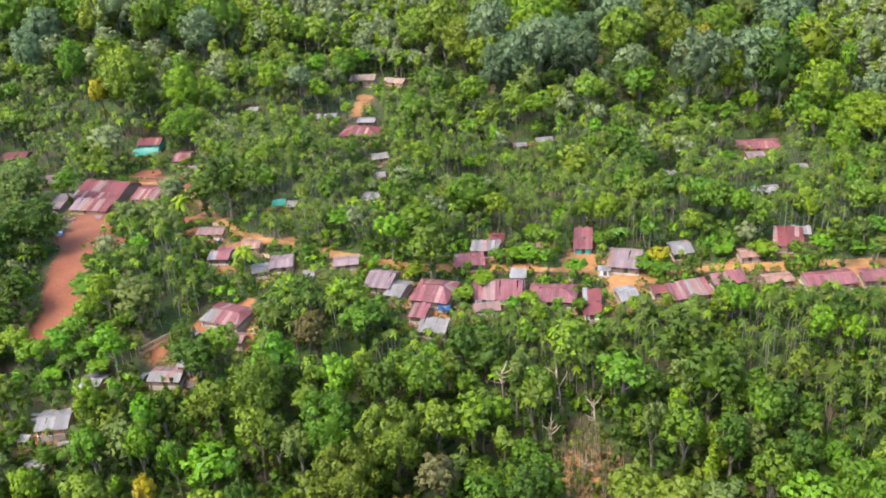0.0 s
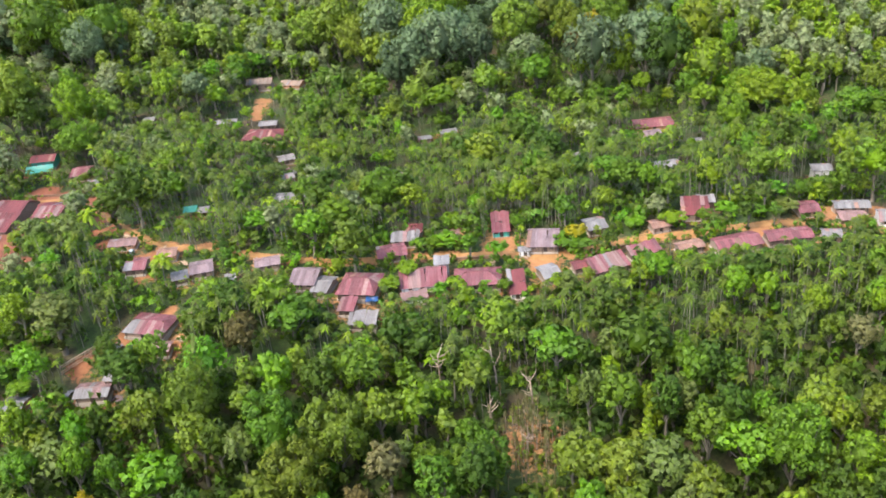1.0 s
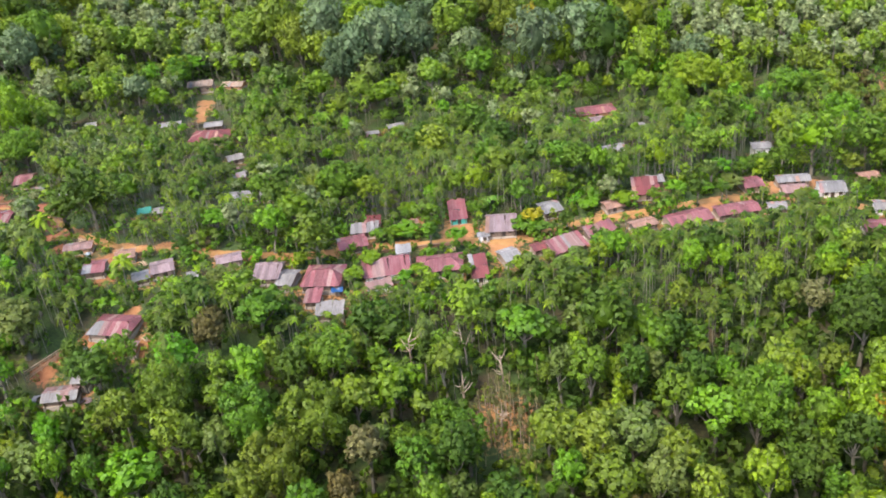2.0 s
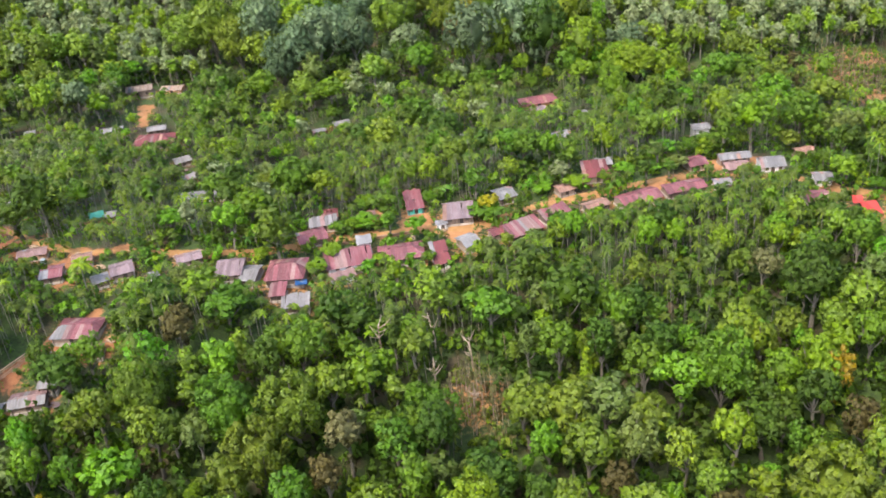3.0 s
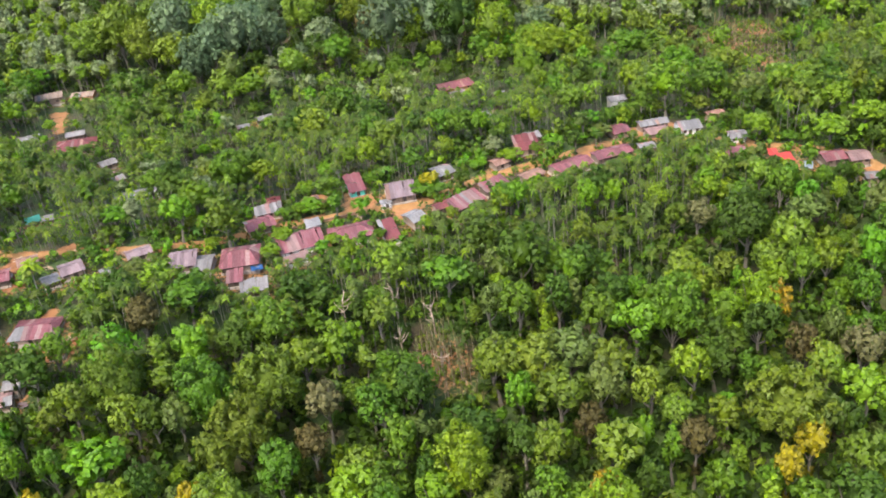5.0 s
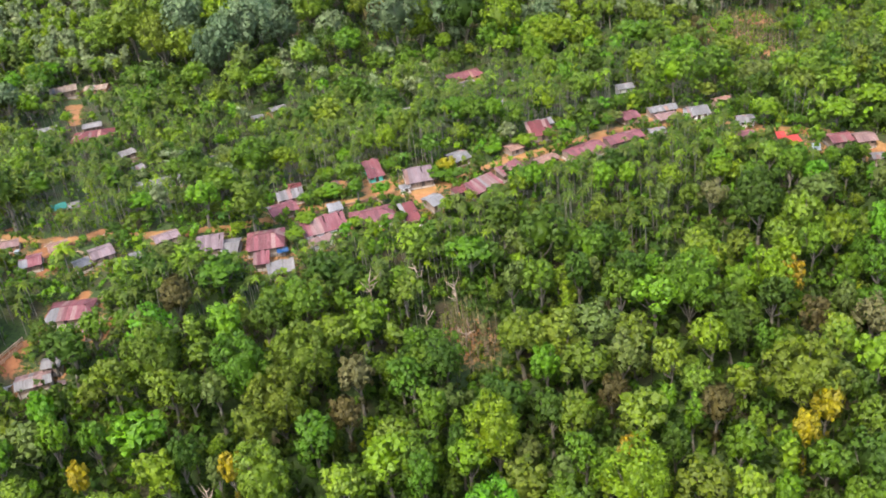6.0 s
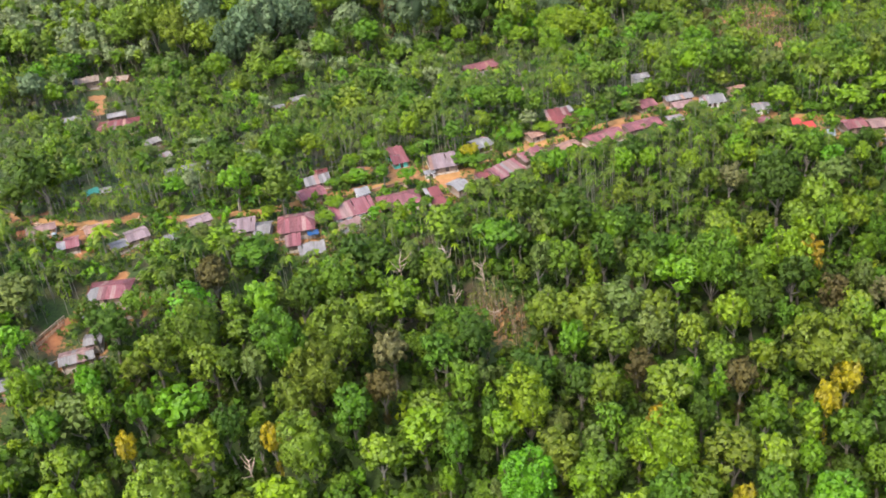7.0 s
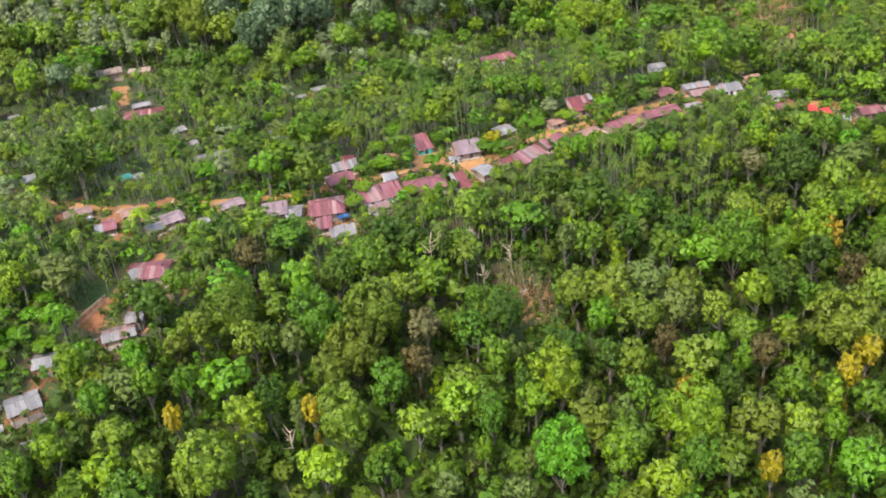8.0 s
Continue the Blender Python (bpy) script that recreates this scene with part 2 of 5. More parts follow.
def tube(points, radii, sides=5):
    """A tapered limb along a line of points."""
    pts = np.array(points, float)
    rings = []
    for i, p in enumerate(pts):
        d = pts[min(i + 1, len(pts) - 1)] - pts[max(i - 1, 0)]
        d /= np.linalg.norm(d) + 1e-9
        a = np.cross(d, (0.31, 0.95, 0.05))
        a /= np.linalg.norm(a) + 1e-9
        b = np.cross(d, a)
        w = np.arange(sides) * 2 * math.pi / sides
        rings.append(p + radii[i] * (np.cos(w)[:, None] * a + np.sin(w)[:, None] * b))
    v = np.vstack(rings + [pts[-1:]])
    tri = []
    for i in range(len(pts) - 1):
        for j in range(sides):
            a, b = i * sides + j, i * sides + (j + 1) % sides
            tri += [(a, b, b + sides), (a, b + sides, a + sides)]
    top = (len(pts) - 1) * sides
    tri += [(top + j, top + (j + 1) % sides, len(v) - 1) for j in range(sides)]
    return v, np.array(tri)


def unit(v):
    return v / (np.linalg.norm(v, axis=-1, keepdims=True) + 1e-9)


def sprays(centres, normals, sizes, r, simple=False):
    """Small bent four-sided leaf sprays, or plain three-sided ones."""
    n = len(centres)
    nrm = unit(normals + r.normal(0, 0.6, (n, 3)))
    a = unit(np.cross(nrm, r.normal(0, 1, (n, 3))))
    b = np.cross(nrm, a)
    s = sizes[:, None]
    if simple:
        corner = [centres + s * a * r.uniform(0.8, 1.3, (n, 1)), centres + s * (b * r.uniform(0.5, 1.0, (n, 1)) - a * 0.6), centres - s * (b * r.uniform(0.5, 1.0, (n, 1)) + a * 0.6)]
        return np.stack(corner, 1).reshape(-1, 3), np.arange(3 * n).reshape(-1, 3)
    corner = [centres + s * (a * r.uniform(0.6, 1.1, (n, 1))) - nrm * s * 0.25,
              centres + s * (b * r.uniform(0.35, 0.7, (n, 1))) + nrm * s * 0.1,
              centres - s * (a * r.uniform(0.6, 1.1, (n, 1))) - nrm * s * 0.25,
              centres - s * (b * r.uniform(0.35, 0.7, (n, 1))) + nrm * s * 0.1]
    v = np.stack(corner, 1).reshape(-1, 3)
    k = np.arange(n)[:, None] * 4
    return v, np.stack([np.hstack([k, k + 1, k + 3]), np.hstack([k + 1, k + 2, k + 3])], 1).reshape(-1, 3)


ICO = np.array([(0, 0, 1)] + [(0.894 * math.cos(a * 1.2566), 0.894 * math.sin(a * 1.2566), 0.447) for a in range(5)]
               + [(0.894 * math.cos(a * 1.2566 + 0.628), 0.894 * math.sin(a * 1.2566 + 0.628), -0.447) for a in range(5)] + [(0, 0, -1)])
ICO_TRI = np.array([(0, i + 1, (i + 1) % 5 + 1) for i in range(5)] + [(i + 1, i + 6, (i + 1) % 5 + 1) for i in range(5)]
                   + [((i + 1) % 5 + 1, i + 6, (i + 1) % 5 + 6) for i in range(5)] + [(11, (i + 1) % 5 + 6, i + 6) for i in range(5)])

def finer(v, tri):
    """Each triangle of a ball in four."""
    pts, seen, out = [tuple(p) for p in v], {}, []

    def middle(a, b):
        key = (min(a, b), max(a, b))
        if key not in seen:
            m = np.array(pts[a]) + np.array(pts[b])
            pts.append(tuple(m / np.linalg.norm(m)))
            seen[key] = len(pts) - 1
        return seen[key]

    for a, b, c in tri:
        ab, bc, ca = middle(a, b), middle(b, c), middle(c, a)
        out += [(a, ab, ca), (b, bc, ab), (c, ca, bc), (ab, bc, ca)]
    return np.array(pts), np.array(out)


BALL, BALL_TRI = finer(ICO, ICO_TRI)
DEPTH = {"round": 1.3, "tall": 2.1, "open": 1.05, "low": 0.75, "big": 1.2, "column": 3.1}
CLUMPS = {"round": 24, "tall": 22, "open": 20, "low": 3, "big": 52, "column": 16}
CLUMP_SIZE = {"round": 0.31, "tall": 0.36, "open": 0.30, "low": 0.55, "big": 0.22, "column": 0.45}


def crown_and_trunk(seed, radius, height, form, near):
    """A tree of given crown radius and height: (trunk with limbs), (crown of many leafy clumps round a lumpy heart, climbers on the trunk), shading normals."""
    r = np.random.default_rng(seed)
    depth = DEPTH[form] * radius
    centre = np.array((0, 0, height - depth))
    count = CLUMPS[form] if near or form == "low" else int(CLUMPS[form] * 0.6)
    # three or four great limbs swell the outline unevenly
    swell = unit(r.normal(0, 1, (4, 3)) * np.array((1, 1, 0.5)) + np.array((0, 0, 0.2)))
    lobes = []
    for i in range(count):
        z = 1 - 1.62 * (i + 0.5) / count
        w = i * 2.4 + r.uniform(-0.45, 0.45)
        s = math.sqrt(max(0, 1 - z * z))
        d = np.array((s * math.cos(w), s * math.sin(w), z))
        reach = 0.58 + 0.34 * max(0.0, float((swell @ d).max())) ** 3 + r.uniform(-0.1, 0.1)
        size = radius * CLUMP_SIZE[form] * r.uniform(0.7, 1.25) * (1.0 if near or form == "low" else 1.25)
        lobes.append((centre + d * np.array((radius, radius, depth)) * reach, size))
    if form != "low":
        lobes.append((centre + np.array((0, 0, -0.05 * depth)), radius * (0.32 if form == "open" else 0.56)))
    lean = r.normal(0, 0.05 * height, 2)
    fork = np.array((lean[0] * 0.6, lean[1] * 0.6, (height - 2 * depth) * 0.9 + 0.3))
    climbers = []
    if form not in ("low", "column"):
        for k in range(4 if near else 2):
            u = r.uniform(0.15, 1.0)
            climbers.append((np.array((fork[0] * u, fork[1] * u, fork[2] * u)) + r.normal(0, 0.15, 3), r.uniform(0.4, 0.7)))
    leaves, bulge = [], []
    for k, (c, size) in enumerate(lobes + climbers):
        out = unit(c - centre + np.array((0, 0, 0.25 * depth)))
        heart = k == len(lobes) - 1 and form != "low"
        if heart:
            lump = np.array([0.86 + 0.5 * noise.noise(Vector(p) * 2.6 + Vector((seed, k, 0))) for p in BALL])[:, None]
            leaves.append((BALL * lump * size * np.array((1, 1, depth / radius)) + c, BALL_TRI))
            bulge.append(unit(BALL + r.normal(0, 0.1, BALL.shape)))
        n = (int(size * size * 33) + 12) if near else (int(size * size * 9) + 8)
        if form == "low":
            n = 19 if near else 9
        elif heart:
            n = 70 if near else 30
        d = unit(r.normal(0, 1, (n, 3)) + np.array((0, -0.1, 0.3)))
        p = c + d * (np.array((1, 1, depth / radius)) if heart else 0.9) * size * r.uniform(0.62, 1.1, (n, 1))
        leaves.append(sprays(p, d + np.array((0, 0, 0.3)), r.uniform(0.2, 0.5, n) * (1.3 if form == "low" else 1.0 if near else 1.55), r, True))
        bulge.append(unit(np.repeat(d + out * 0.6, 3, 0) + r.normal(0, 0.15, (3 * n, 3))))
    base = 0.02 * height + 0.028 * radius
    wood = [tube([(0, 0, -0.6), (lean[0] * 0.2, lean[1] * 0.2, fork[2] * 0.5), fork, centre + np.array((lean[0], lean[1], 0)) * 0.4], [base * 1.25, base * 0.85, base * 0.7, base * 0.25], 6 if near else 4)]
    for c, size in lobes[1::(3 if form == "open" else 6) if near else 7]:
        mid = (fork + c) / 2 + np.array((0, 0, -0.1 * radius))
        wood.append(tube([fork, mid, c], [base * 0.45, base * 0.3, 0.04], 4 if near else 3))
    return joined(wood), joined(leaves), unit(np.vstack(bulge))


def frond(r, turn, rise, length, parts, half, droop):
    """A feather leaf: an arching folded blade with a ragged edge."""
    d, side = np.array((math.cos(turn), math.sin(turn), 0)), np.array((-math.sin(turn), math.cos(turn), 0))
    v, tri = [], []
    for k in range(parts + 1):
        u = k / parts
        p = d * length * u * math.cos(rise) * (1 - 0.15 * u) + np.array((0, 0, length * (u * math.sin(rise) - droop * u * u)))
        w = half * (0.25 + 1.15 * math.sin(math.pi * (0.1 + 0.82 * u)))
        low = np.array((0, 0, w * 0.55))
        v += [p - side * w * r.uniform(0.75, 1.2) - low, p, p + side * w * r.uniform(0.75, 1.2) - low]
        if k:
            q = 3 * (k - 1)
            tri += [(q, q + 4, q + 1), (q, q + 3, q + 4), (q + 1, q + 5, q + 2), (q + 1, q + 4, q + 5)]
    return np.array(v), np.array(tri)


def palm(seed, height, fronds, length, pairs, leaflet, girth, far=False):
    r = np.random.default_rng(seed)
    lean = r.normal(0, 0.035 * height, 2)
    line = [(lean[0] * u * u, lean[1] * u * u, height * u - 0.5 * (u == 0)) for u in ((0, 0.5, 1) if far else (0, 0.35, 0.7, 1))]
    wood = tube(line, [girth * 1.25, girth, girth * 0.85, girth * 0.8][:len(line)], 3 if far else 5)
    top = np.array(line[-1])
    leaves = [tube([top, top + np.array((0, 0, length * 0.35))], [girth * 1.1, girth * 0.6], 3 if far else 5)]
    for i in range(fronds):
        rise = 1.25 - 1.5 * (i / fronds) + r.uniform(-0.1, 0.1)
        v, t = frond(r, i * 2.4 + r.uniform(-0.3, 0.3), rise, length * r.uniform(0.85, 1.1), pairs, leaflet, r.uniform(0.5, 0.85))
        leaves.append((v + top + np.array((0, 0, length * 0.3)), t))
    crown = joined(leaves)
    return wood, crown, unit(crown[0] - top + np.array((0, 0, 0.4 * length)))


# ---- ground ----
HILLS = (7.5, 3.9, -9.6, -0.5, 11.6, -8.3, -0.6, -1.3, -6.9, 0.0, 1.4, -0.2, -2.8, 3.6, 22.7, 3.4, -3.7, 6.5, 1.6, 3.8, 1.8, 7.3,
         3.3, 6.3, 9.4, 2.9, 7.1, 6.7, 5.2, 4.8, -2.6, 1.5, 1.4, -2.6, 6.9, -12.1, 1.3, 1.3, -0.7, -3.6, -0.9, -6.6, 1.6, -1.0,
         1.6, -13.7, 11.5, 1.2, 0.8, 3.0, -1.3, -7.5, 8.2, -6.6, 6.6, -0.9, -2.1, 0.3, -1.8, -10.6, 4.3, -3.0, -1.1, -3.1)


def ground_z(x, y):
    """Height of the hills: a sloping plain and an 8 by 8 raster of soft rises and hollows."""
    x, y = np.asarray(x, float), np.asarray(y, float)
    cx, cy = np.clip(x, -260, 330), np.clip(y, -60, 480)
    z = -16.75 + -1.49 * cx / 100 + 11.64 * (cy - 170) / 100
    for j in range(8):
        for i in range(8):
            z = z + HILLS[j * 8 + i] * np.exp(-((x + 140 - 48 * i) ** 2 + (y - 55 - 46 * j) ** 2) / 3200)
    return z


def gz(x, y):
    return float(ground_z(x, y))


def to_line(x, y, line):
    """Distance from points to a broken line."""
    best = np.full(np.shape(x), 1e9)
    for (ax, ay), (bx, by) in zip(line, line[1:]):
        dx, dy = bx - ax, by - ay
        u = np.clip(((x - ax) * dx + (y - ay) * dy) / (dx * dx + dy * dy), 0, 1)
        best = np.minimum(best, np.hypot(x - ax - u * dx, y - ay - u * dy))
    return best


ROAD = [(-98.6, 253.0), (-86.5, 249.9), (-73.2, 229.4), (-58.9, 205.9), (-48.9, 195.8), (-37.9, 192.8), (-27.9, 188.8), (-16.9, 184.9), (-8.0, 182.9), (3.0, 183.0), (13.0, 182.5), (22.0, 181.0), (33.0, 178.5),
        (43.1, 173.9), (52.1, 175.9), (64.1, 176.3), (82.2, 174.7), (94.2, 174.6), (105.3, 171.6), (113.3, 166.5), (120.4, 156.3), (122.5, 147.2), (127.7, 137.0), (131.8, 126.8), (134.7, 108.8), (140.3, 84.6)]
SCAR = [(-100.3, 222.4), (-95.1, 206.2), (-94.0, 190.0), (-90.6, 175.1), (-89.4, 168.0), (-91.6, 163.0)]
OPEN_ROAD = [(120.4, 156.3), (122.5, 147.2), (125.1, 142.1), (127.7, 137.0), (129.7, 131.9), (-21.9, 186.9), (-8.0, 182.9)]
YARDS = [(-97.7, 260.1, 6), (-90.6, 250.9, 8), (-79.4, 240.6, 8), (-71.2, 224.2, 3.5), (-64.2, 229.3, 2), (-64.0, 210.0, 2.5), (-58.0, 212.0, 2), (-96.1, 207.2, 9), (-62.6, 156.9, 3.4), (-55.0, 163.0, 2.4), (-42.5, 159.6, 3), (-44.5, 169.6, 1.8), (-51.9, 182.8, 3), (-89.8, 224.4, 5), (-90.4, 238.7, 4), (31.0, 184.0, 5), (40.0, 173.9, 5), (21.9, 194.1, 4), (112.2, 176.7, 6), (121.1, 177.8, 4), (-34.0, 320.5, 3.6), (-35.0, 308.6, 3.2), (-34.6, 314.0, 2.8), (-35.4, 303.5, 2.6), (-59.1, 160.1, 2.2), (-47.1, 158.1, 3),
         (-54.0, 162.0, 2.4), (-69.0, 211.0, 3.2), (-71.0, 219.5, 3.0), (-48.9, 196.0, 3.4), (-53.0, 191.6, 2.6), (-85.6, 200.0, 3.4), (-65.4, 202.2, 3.0), (-37.9, 194.8, 3), (90.2, 171.6, 4), (-97.2, 218.3, 8)]


def soil_at(x, y):
    s = np.maximum(1.1 - to_line(x, y, ROAD) / np.where(x < -28, 1.5, 2.2), 1.15 - to_line(x, y, SCAR) / 7.5)
    for a, b, r in YARDS:
        s = np.maximum(s, 1.2 - np.hypot(x - a, y - b) / r * 0.8)
    for hx, hy, l, d, yaw in FOOT:
        c, n = math.cos(radians(yaw)), math.sin(radians(yaw))
        u, w = abs((x - hx) * c + (y - hy) * n) - l / 2, abs((y - hy) * c - (x - hx) * n) - d / 2
        s = np.maximum(s, 0.52 - 0.09 * np.maximum(np.maximum(u, w), 0))
    for a, b, r in ((27, 125, 9), (185.6, 236.6, 16), (187.5, 219.7, 12), (203.6, 244.6, 11)):
        s = np.maximum(s, 0.53 - 0.2 * (np.hypot(x - a, y - b) / r) ** 2)
    return np.clip(s, 0, 1)


def build_ground():
    """One sheet: fine under the village and the woods, coarse out to the horizon."""
    xs = np.concatenate([[-4500, -2000, -900, -500, -350], np.arange(-270, 321, 2.5), [380, 520, 900, 2000, 4500]])
    ys = np.concatenate([[-4500, -2000, -800, -300, -120, -40], np.arange(10, 481, 2.5), [540, 700, 1100, 2200, 4500]])
    gx, gy = np.meshgrid(xs, ys)
    z = ground_z(gx, gy)
    v = np.stack([gx, gy, z], -1).reshape(-1, 3)
    w = len(xs)
    i = (np.arange(len(ys) - 1)[:, None] * w + np.arange(w - 1)[None]).reshape(-1, 1)
    tri = np.stack([np.hstack([i, i + 1, i + 1 + w]), np.hstack([i, i + 1 + w, i + w])], 1).reshape(-1, 3)
    me = mesh_np("ground", v, tri, [EARTH])
    me.attributes.new("soil", "FLOAT", "POINT").data.foreach_set("value", soil_at(v[:, 0], v[:, 1]).astype(np.float32))
    me.polygons.foreach_set("use_smooth", np.ones(len(tri), bool))
    tagged(new("ground", me), "hilly ground of leaf litter, weeds and bare orange earth", "ground", kind="structure")


def smooth_line(line, rounds=3):
    for _ in range(rounds):
        out = [line[0]]
        for a, b in zip(line, line[1:]):
            out += [(a[0] * 0.75 + b[0] * 0.25, a[1] * 0.75 + b[1] * 0.25), (a[0] * 0.25 + b[0] * 0.75, a[1] * 0.25 + b[1] * 0.75)]
        line = out + [line[-1]]
    return line


def build_road():
    line = np.array(smooth_line(ROAD))
    r = np.random.default_rng(3)
    d = unit(np.gradient(line, axis=0))
    side = np.stack([-d[:, 1], d[:, 0]], 1)
    v, offs = [], (-1.3, -0.95, -0.55, 0, 0.55, 0.95, 1.3)
    for k, (p, s) in enumerate(zip(line, side)):
        for o in offs:
            q = p + s * o * (0.8 if p[0] < -28 else 1.0) * (1 + 0.12 * math.sin(k * 0.9) + r.uniform(-0.06, 0.06))
            rut = -0.05 if abs(abs(o) - 0.55) < 0.1 else 0
            v.append((q[0], q[1], gz(*q) + (0.02 if abs(o) > 1.2 else 0.13) + rut))
    n = len(offs)
    i = (np.arange(len(line) - 1)[:, None] * n + np.arange(n - 1)[None]).reshape(-1, 1)
    tri = np.stack([np.hstack([i, i + 1, i + 1 + n]), np.hstack([i, i + 1 + n, i + n])], 1).reshape(-1, 3)
    me = mesh_np("road", np.array(v), tri, [ROAD_EARTH])
    me.polygons.foreach_set("use_smooth", np.ones(len(tri), bool))
    tagged(new("road", me), "packed orange earth village road with two wheel ruts", "road", kind="structure")


# ---- houses ----
def part(name, bm, material, parent, label=""):
    me = bpy.data.meshes.new(name)
    bm.to_mesh(me)
    bm.free()
    me.materials.append(material)
    ob = new(name, me)
    ob.parent = parent
    return tagged(ob, label)


def box(bm, x0, x1, y0, y1, z0, z1):
    v = [bm.verts.new((x, y, z)) for z in (z0, z1) for x, y in ((x0, y0), (x1, y0), (x1, y1), (x0, y1))]
    for f in ((3, 2, 1, 0), (4, 5, 6, 7), (0, 1, 5, 4), (1, 2, 6, 5), (2, 3, 7, 6), (3, 0, 4, 7)):
        bm.faces.new([v[i] for i in f])


def pierced_wall(name, root, material, x0, x1, y0, y1, z0, z1, holes):
    """One wall slab with openings through it."""
    xs = sorted({x0, x1, *(h[0] for h in holes), *(h[1] for h in holes)})
    zs = sorted({z0, z1, *(min(z1, h[2]) for h in holes), *(min(z1, h[3]) for h in holes)})
    bm = bmesh.new()
    v = {(i, j, k): bm.verts.new((x, y, z)) for i, x in enumerate(xs) for j, y in enumerate((y0, y1)) for k, z in enumerate(zs)}

    def solid(i, k):
        if not (0 <= i < len(xs) - 1 and 0 <= k < len(zs) - 1):
            return False
        cx, cz = (xs[i] + xs[i + 1]) / 2, (zs[k] + zs[k + 1]) / 2
        return not any(a < cx < b and c < cz < d for a, b, c, d in holes)

    for i in range(len(xs) - 1):
        for k in range(len(zs) - 1):
            if not solid(i, k):
                continue
            bm.faces.new((v[i, 0, k], v[i + 1, 0, k], v[i + 1, 0, k + 1], v[i, 0, k + 1]))
            bm.faces.new((v[i, 1, k + 1], v[i + 1, 1, k + 1], v[i + 1, 1, k], v[i, 1, k]))
            if not solid(i - 1, k):
                bm.faces.new((v[i, 0, k], v[i, 0, k + 1], v[i, 1, k + 1], v[i, 1, k]))
            if not solid(i + 1, k):
                bm.faces.new((v[i + 1, 1, k], v[i + 1, 1, k + 1], v[i + 1, 0, k + 1], v[i + 1, 0, k]))
            if not solid(i, k - 1):
                bm.faces.new((v[i, 1, k], v[i + 1, 1, k], v[i + 1, 0, k], v[i, 0, k]))
            if not solid(i, k + 1):
                bm.faces.new((v[i, 0, k + 1], v[i + 1, 0, k + 1], v[i + 1, 1, k + 1], v[i, 1, k + 1]))
    for q in [q for q in bm.verts if not q.link_faces]:
        bm.verts.remove(q)
    return part(name, bm, material, root)


def corrugated_sheet():
    """A tin sheet one metre by one, with four ribs, thin but closed."""
    n, me = 8, bpy.data.meshes.new("roof_sheet")
    v = []
    for low in (0, -0.008):
        for y in (0, 1):
            v += [(i / n, y, 0.022 * math.cos(i * math.pi) + low) for i in range(n + 1)]
    k = n + 1
    f = []
    for i in range(n):
        f += [(i, i + 1, k + i + 1, k + i), (2 * k + i + 1, 2 * k + i, 3 * k + i, 3 * k + i + 1), (i + 1, i, 2 * k + i, 2 * k + i + 1), (k + i, k + i + 1, 3 * k + i + 1, 3 * k + i)]
    me.from_pydata(v, [], f)
    return me


def cut_sheet(wide, low, high_a, high_b, material):
    """A ribbed tin sheet whose upper edge is cut on the slant: lengths high_a and high_b at its two sides."""
    n, me, v, f = 6, bpy.data.meshes.new("roof_sheet"), [], []
    for under in (0, -0.008):
        for top in (0, 1):
            for i in range(n + 1):
                u = i / n
                v.append((u * wide, low if not top else max(low + 0.02, high_a + (high_b - high_a) * u), 0.022 * math.cos(i * math.pi) + under))
    k = n + 1
    for i in range(n):
        f += [(i, i + 1, k + i + 1, k + i), (2 * k + i + 1, 2 * k + i, 3 * k + i, 3 * k + i + 1), (i + 1, i, 2 * k + i, 2 * k + i + 1), (k + i, k + i + 1, 3 * k + i + 1, 3 * k + i)]
    me.from_pydata(v, [], f)
    me.materials.append(material)
    return me


def hip_roof(root, top_roof, roof, length, depth, eave, top, hip, r, patches):
    """Four slopes: the ridge is shorter than the eaves by hip at either end."""
    def slope(across, run, cut, turn, front):
        climb, cols = top, max(3, round(across / 0.95))
        long, wide = math.hypot(run, climb), across / cols
        for c in range(cols):
            ends = [long * min(1, min(q, across - q) / cut) for q in (c * wide, (c + 1) * wide)]
            kind = r.choice(("pink", "brown", "pink")) if r.random() < 0.1 else roof
            for a, b, _, _, other in patches if front else ():
                if a < (c + 0.5) / cols < b:
                    kind = other
            sheet = new("roof_sheet", cut_sheet(wide + 0.05, -0.12, ends[0], ends[1], ROOF[kind]))
            sheet.parent = top_roof
            sheet.matrix_basis = turn @ Matrix.Translation((c * wide - across / 2, -run, eave + 0.05 + 0.012 * (c % 2) + r.uniform(0, 0.02))) @ Matrix.Rotation(math.atan2(climb, run), 4, "X")

    for flip in (0, math.pi):
        slope(length, depth / 2, hip, Matrix.Rotation(flip, 4, "Z"), flip == 0)
        turn = Matrix.Rotation(flip + math.pi / 2, 4, "Z")
        slope(depth, hip, depth / 2, turn @ Matrix.Translation((0, hip - length / 2, 0)), False)
    bm = bmesh.new()
    box(bm, hip - length / 2, length / 2 - hip, -0.16, 0.16, eave + top - 0.03, eave + top + 0.12)
    part("ridge_cap", bm, ROOF[roof], root)


SHEETS = {}
FOOT = []


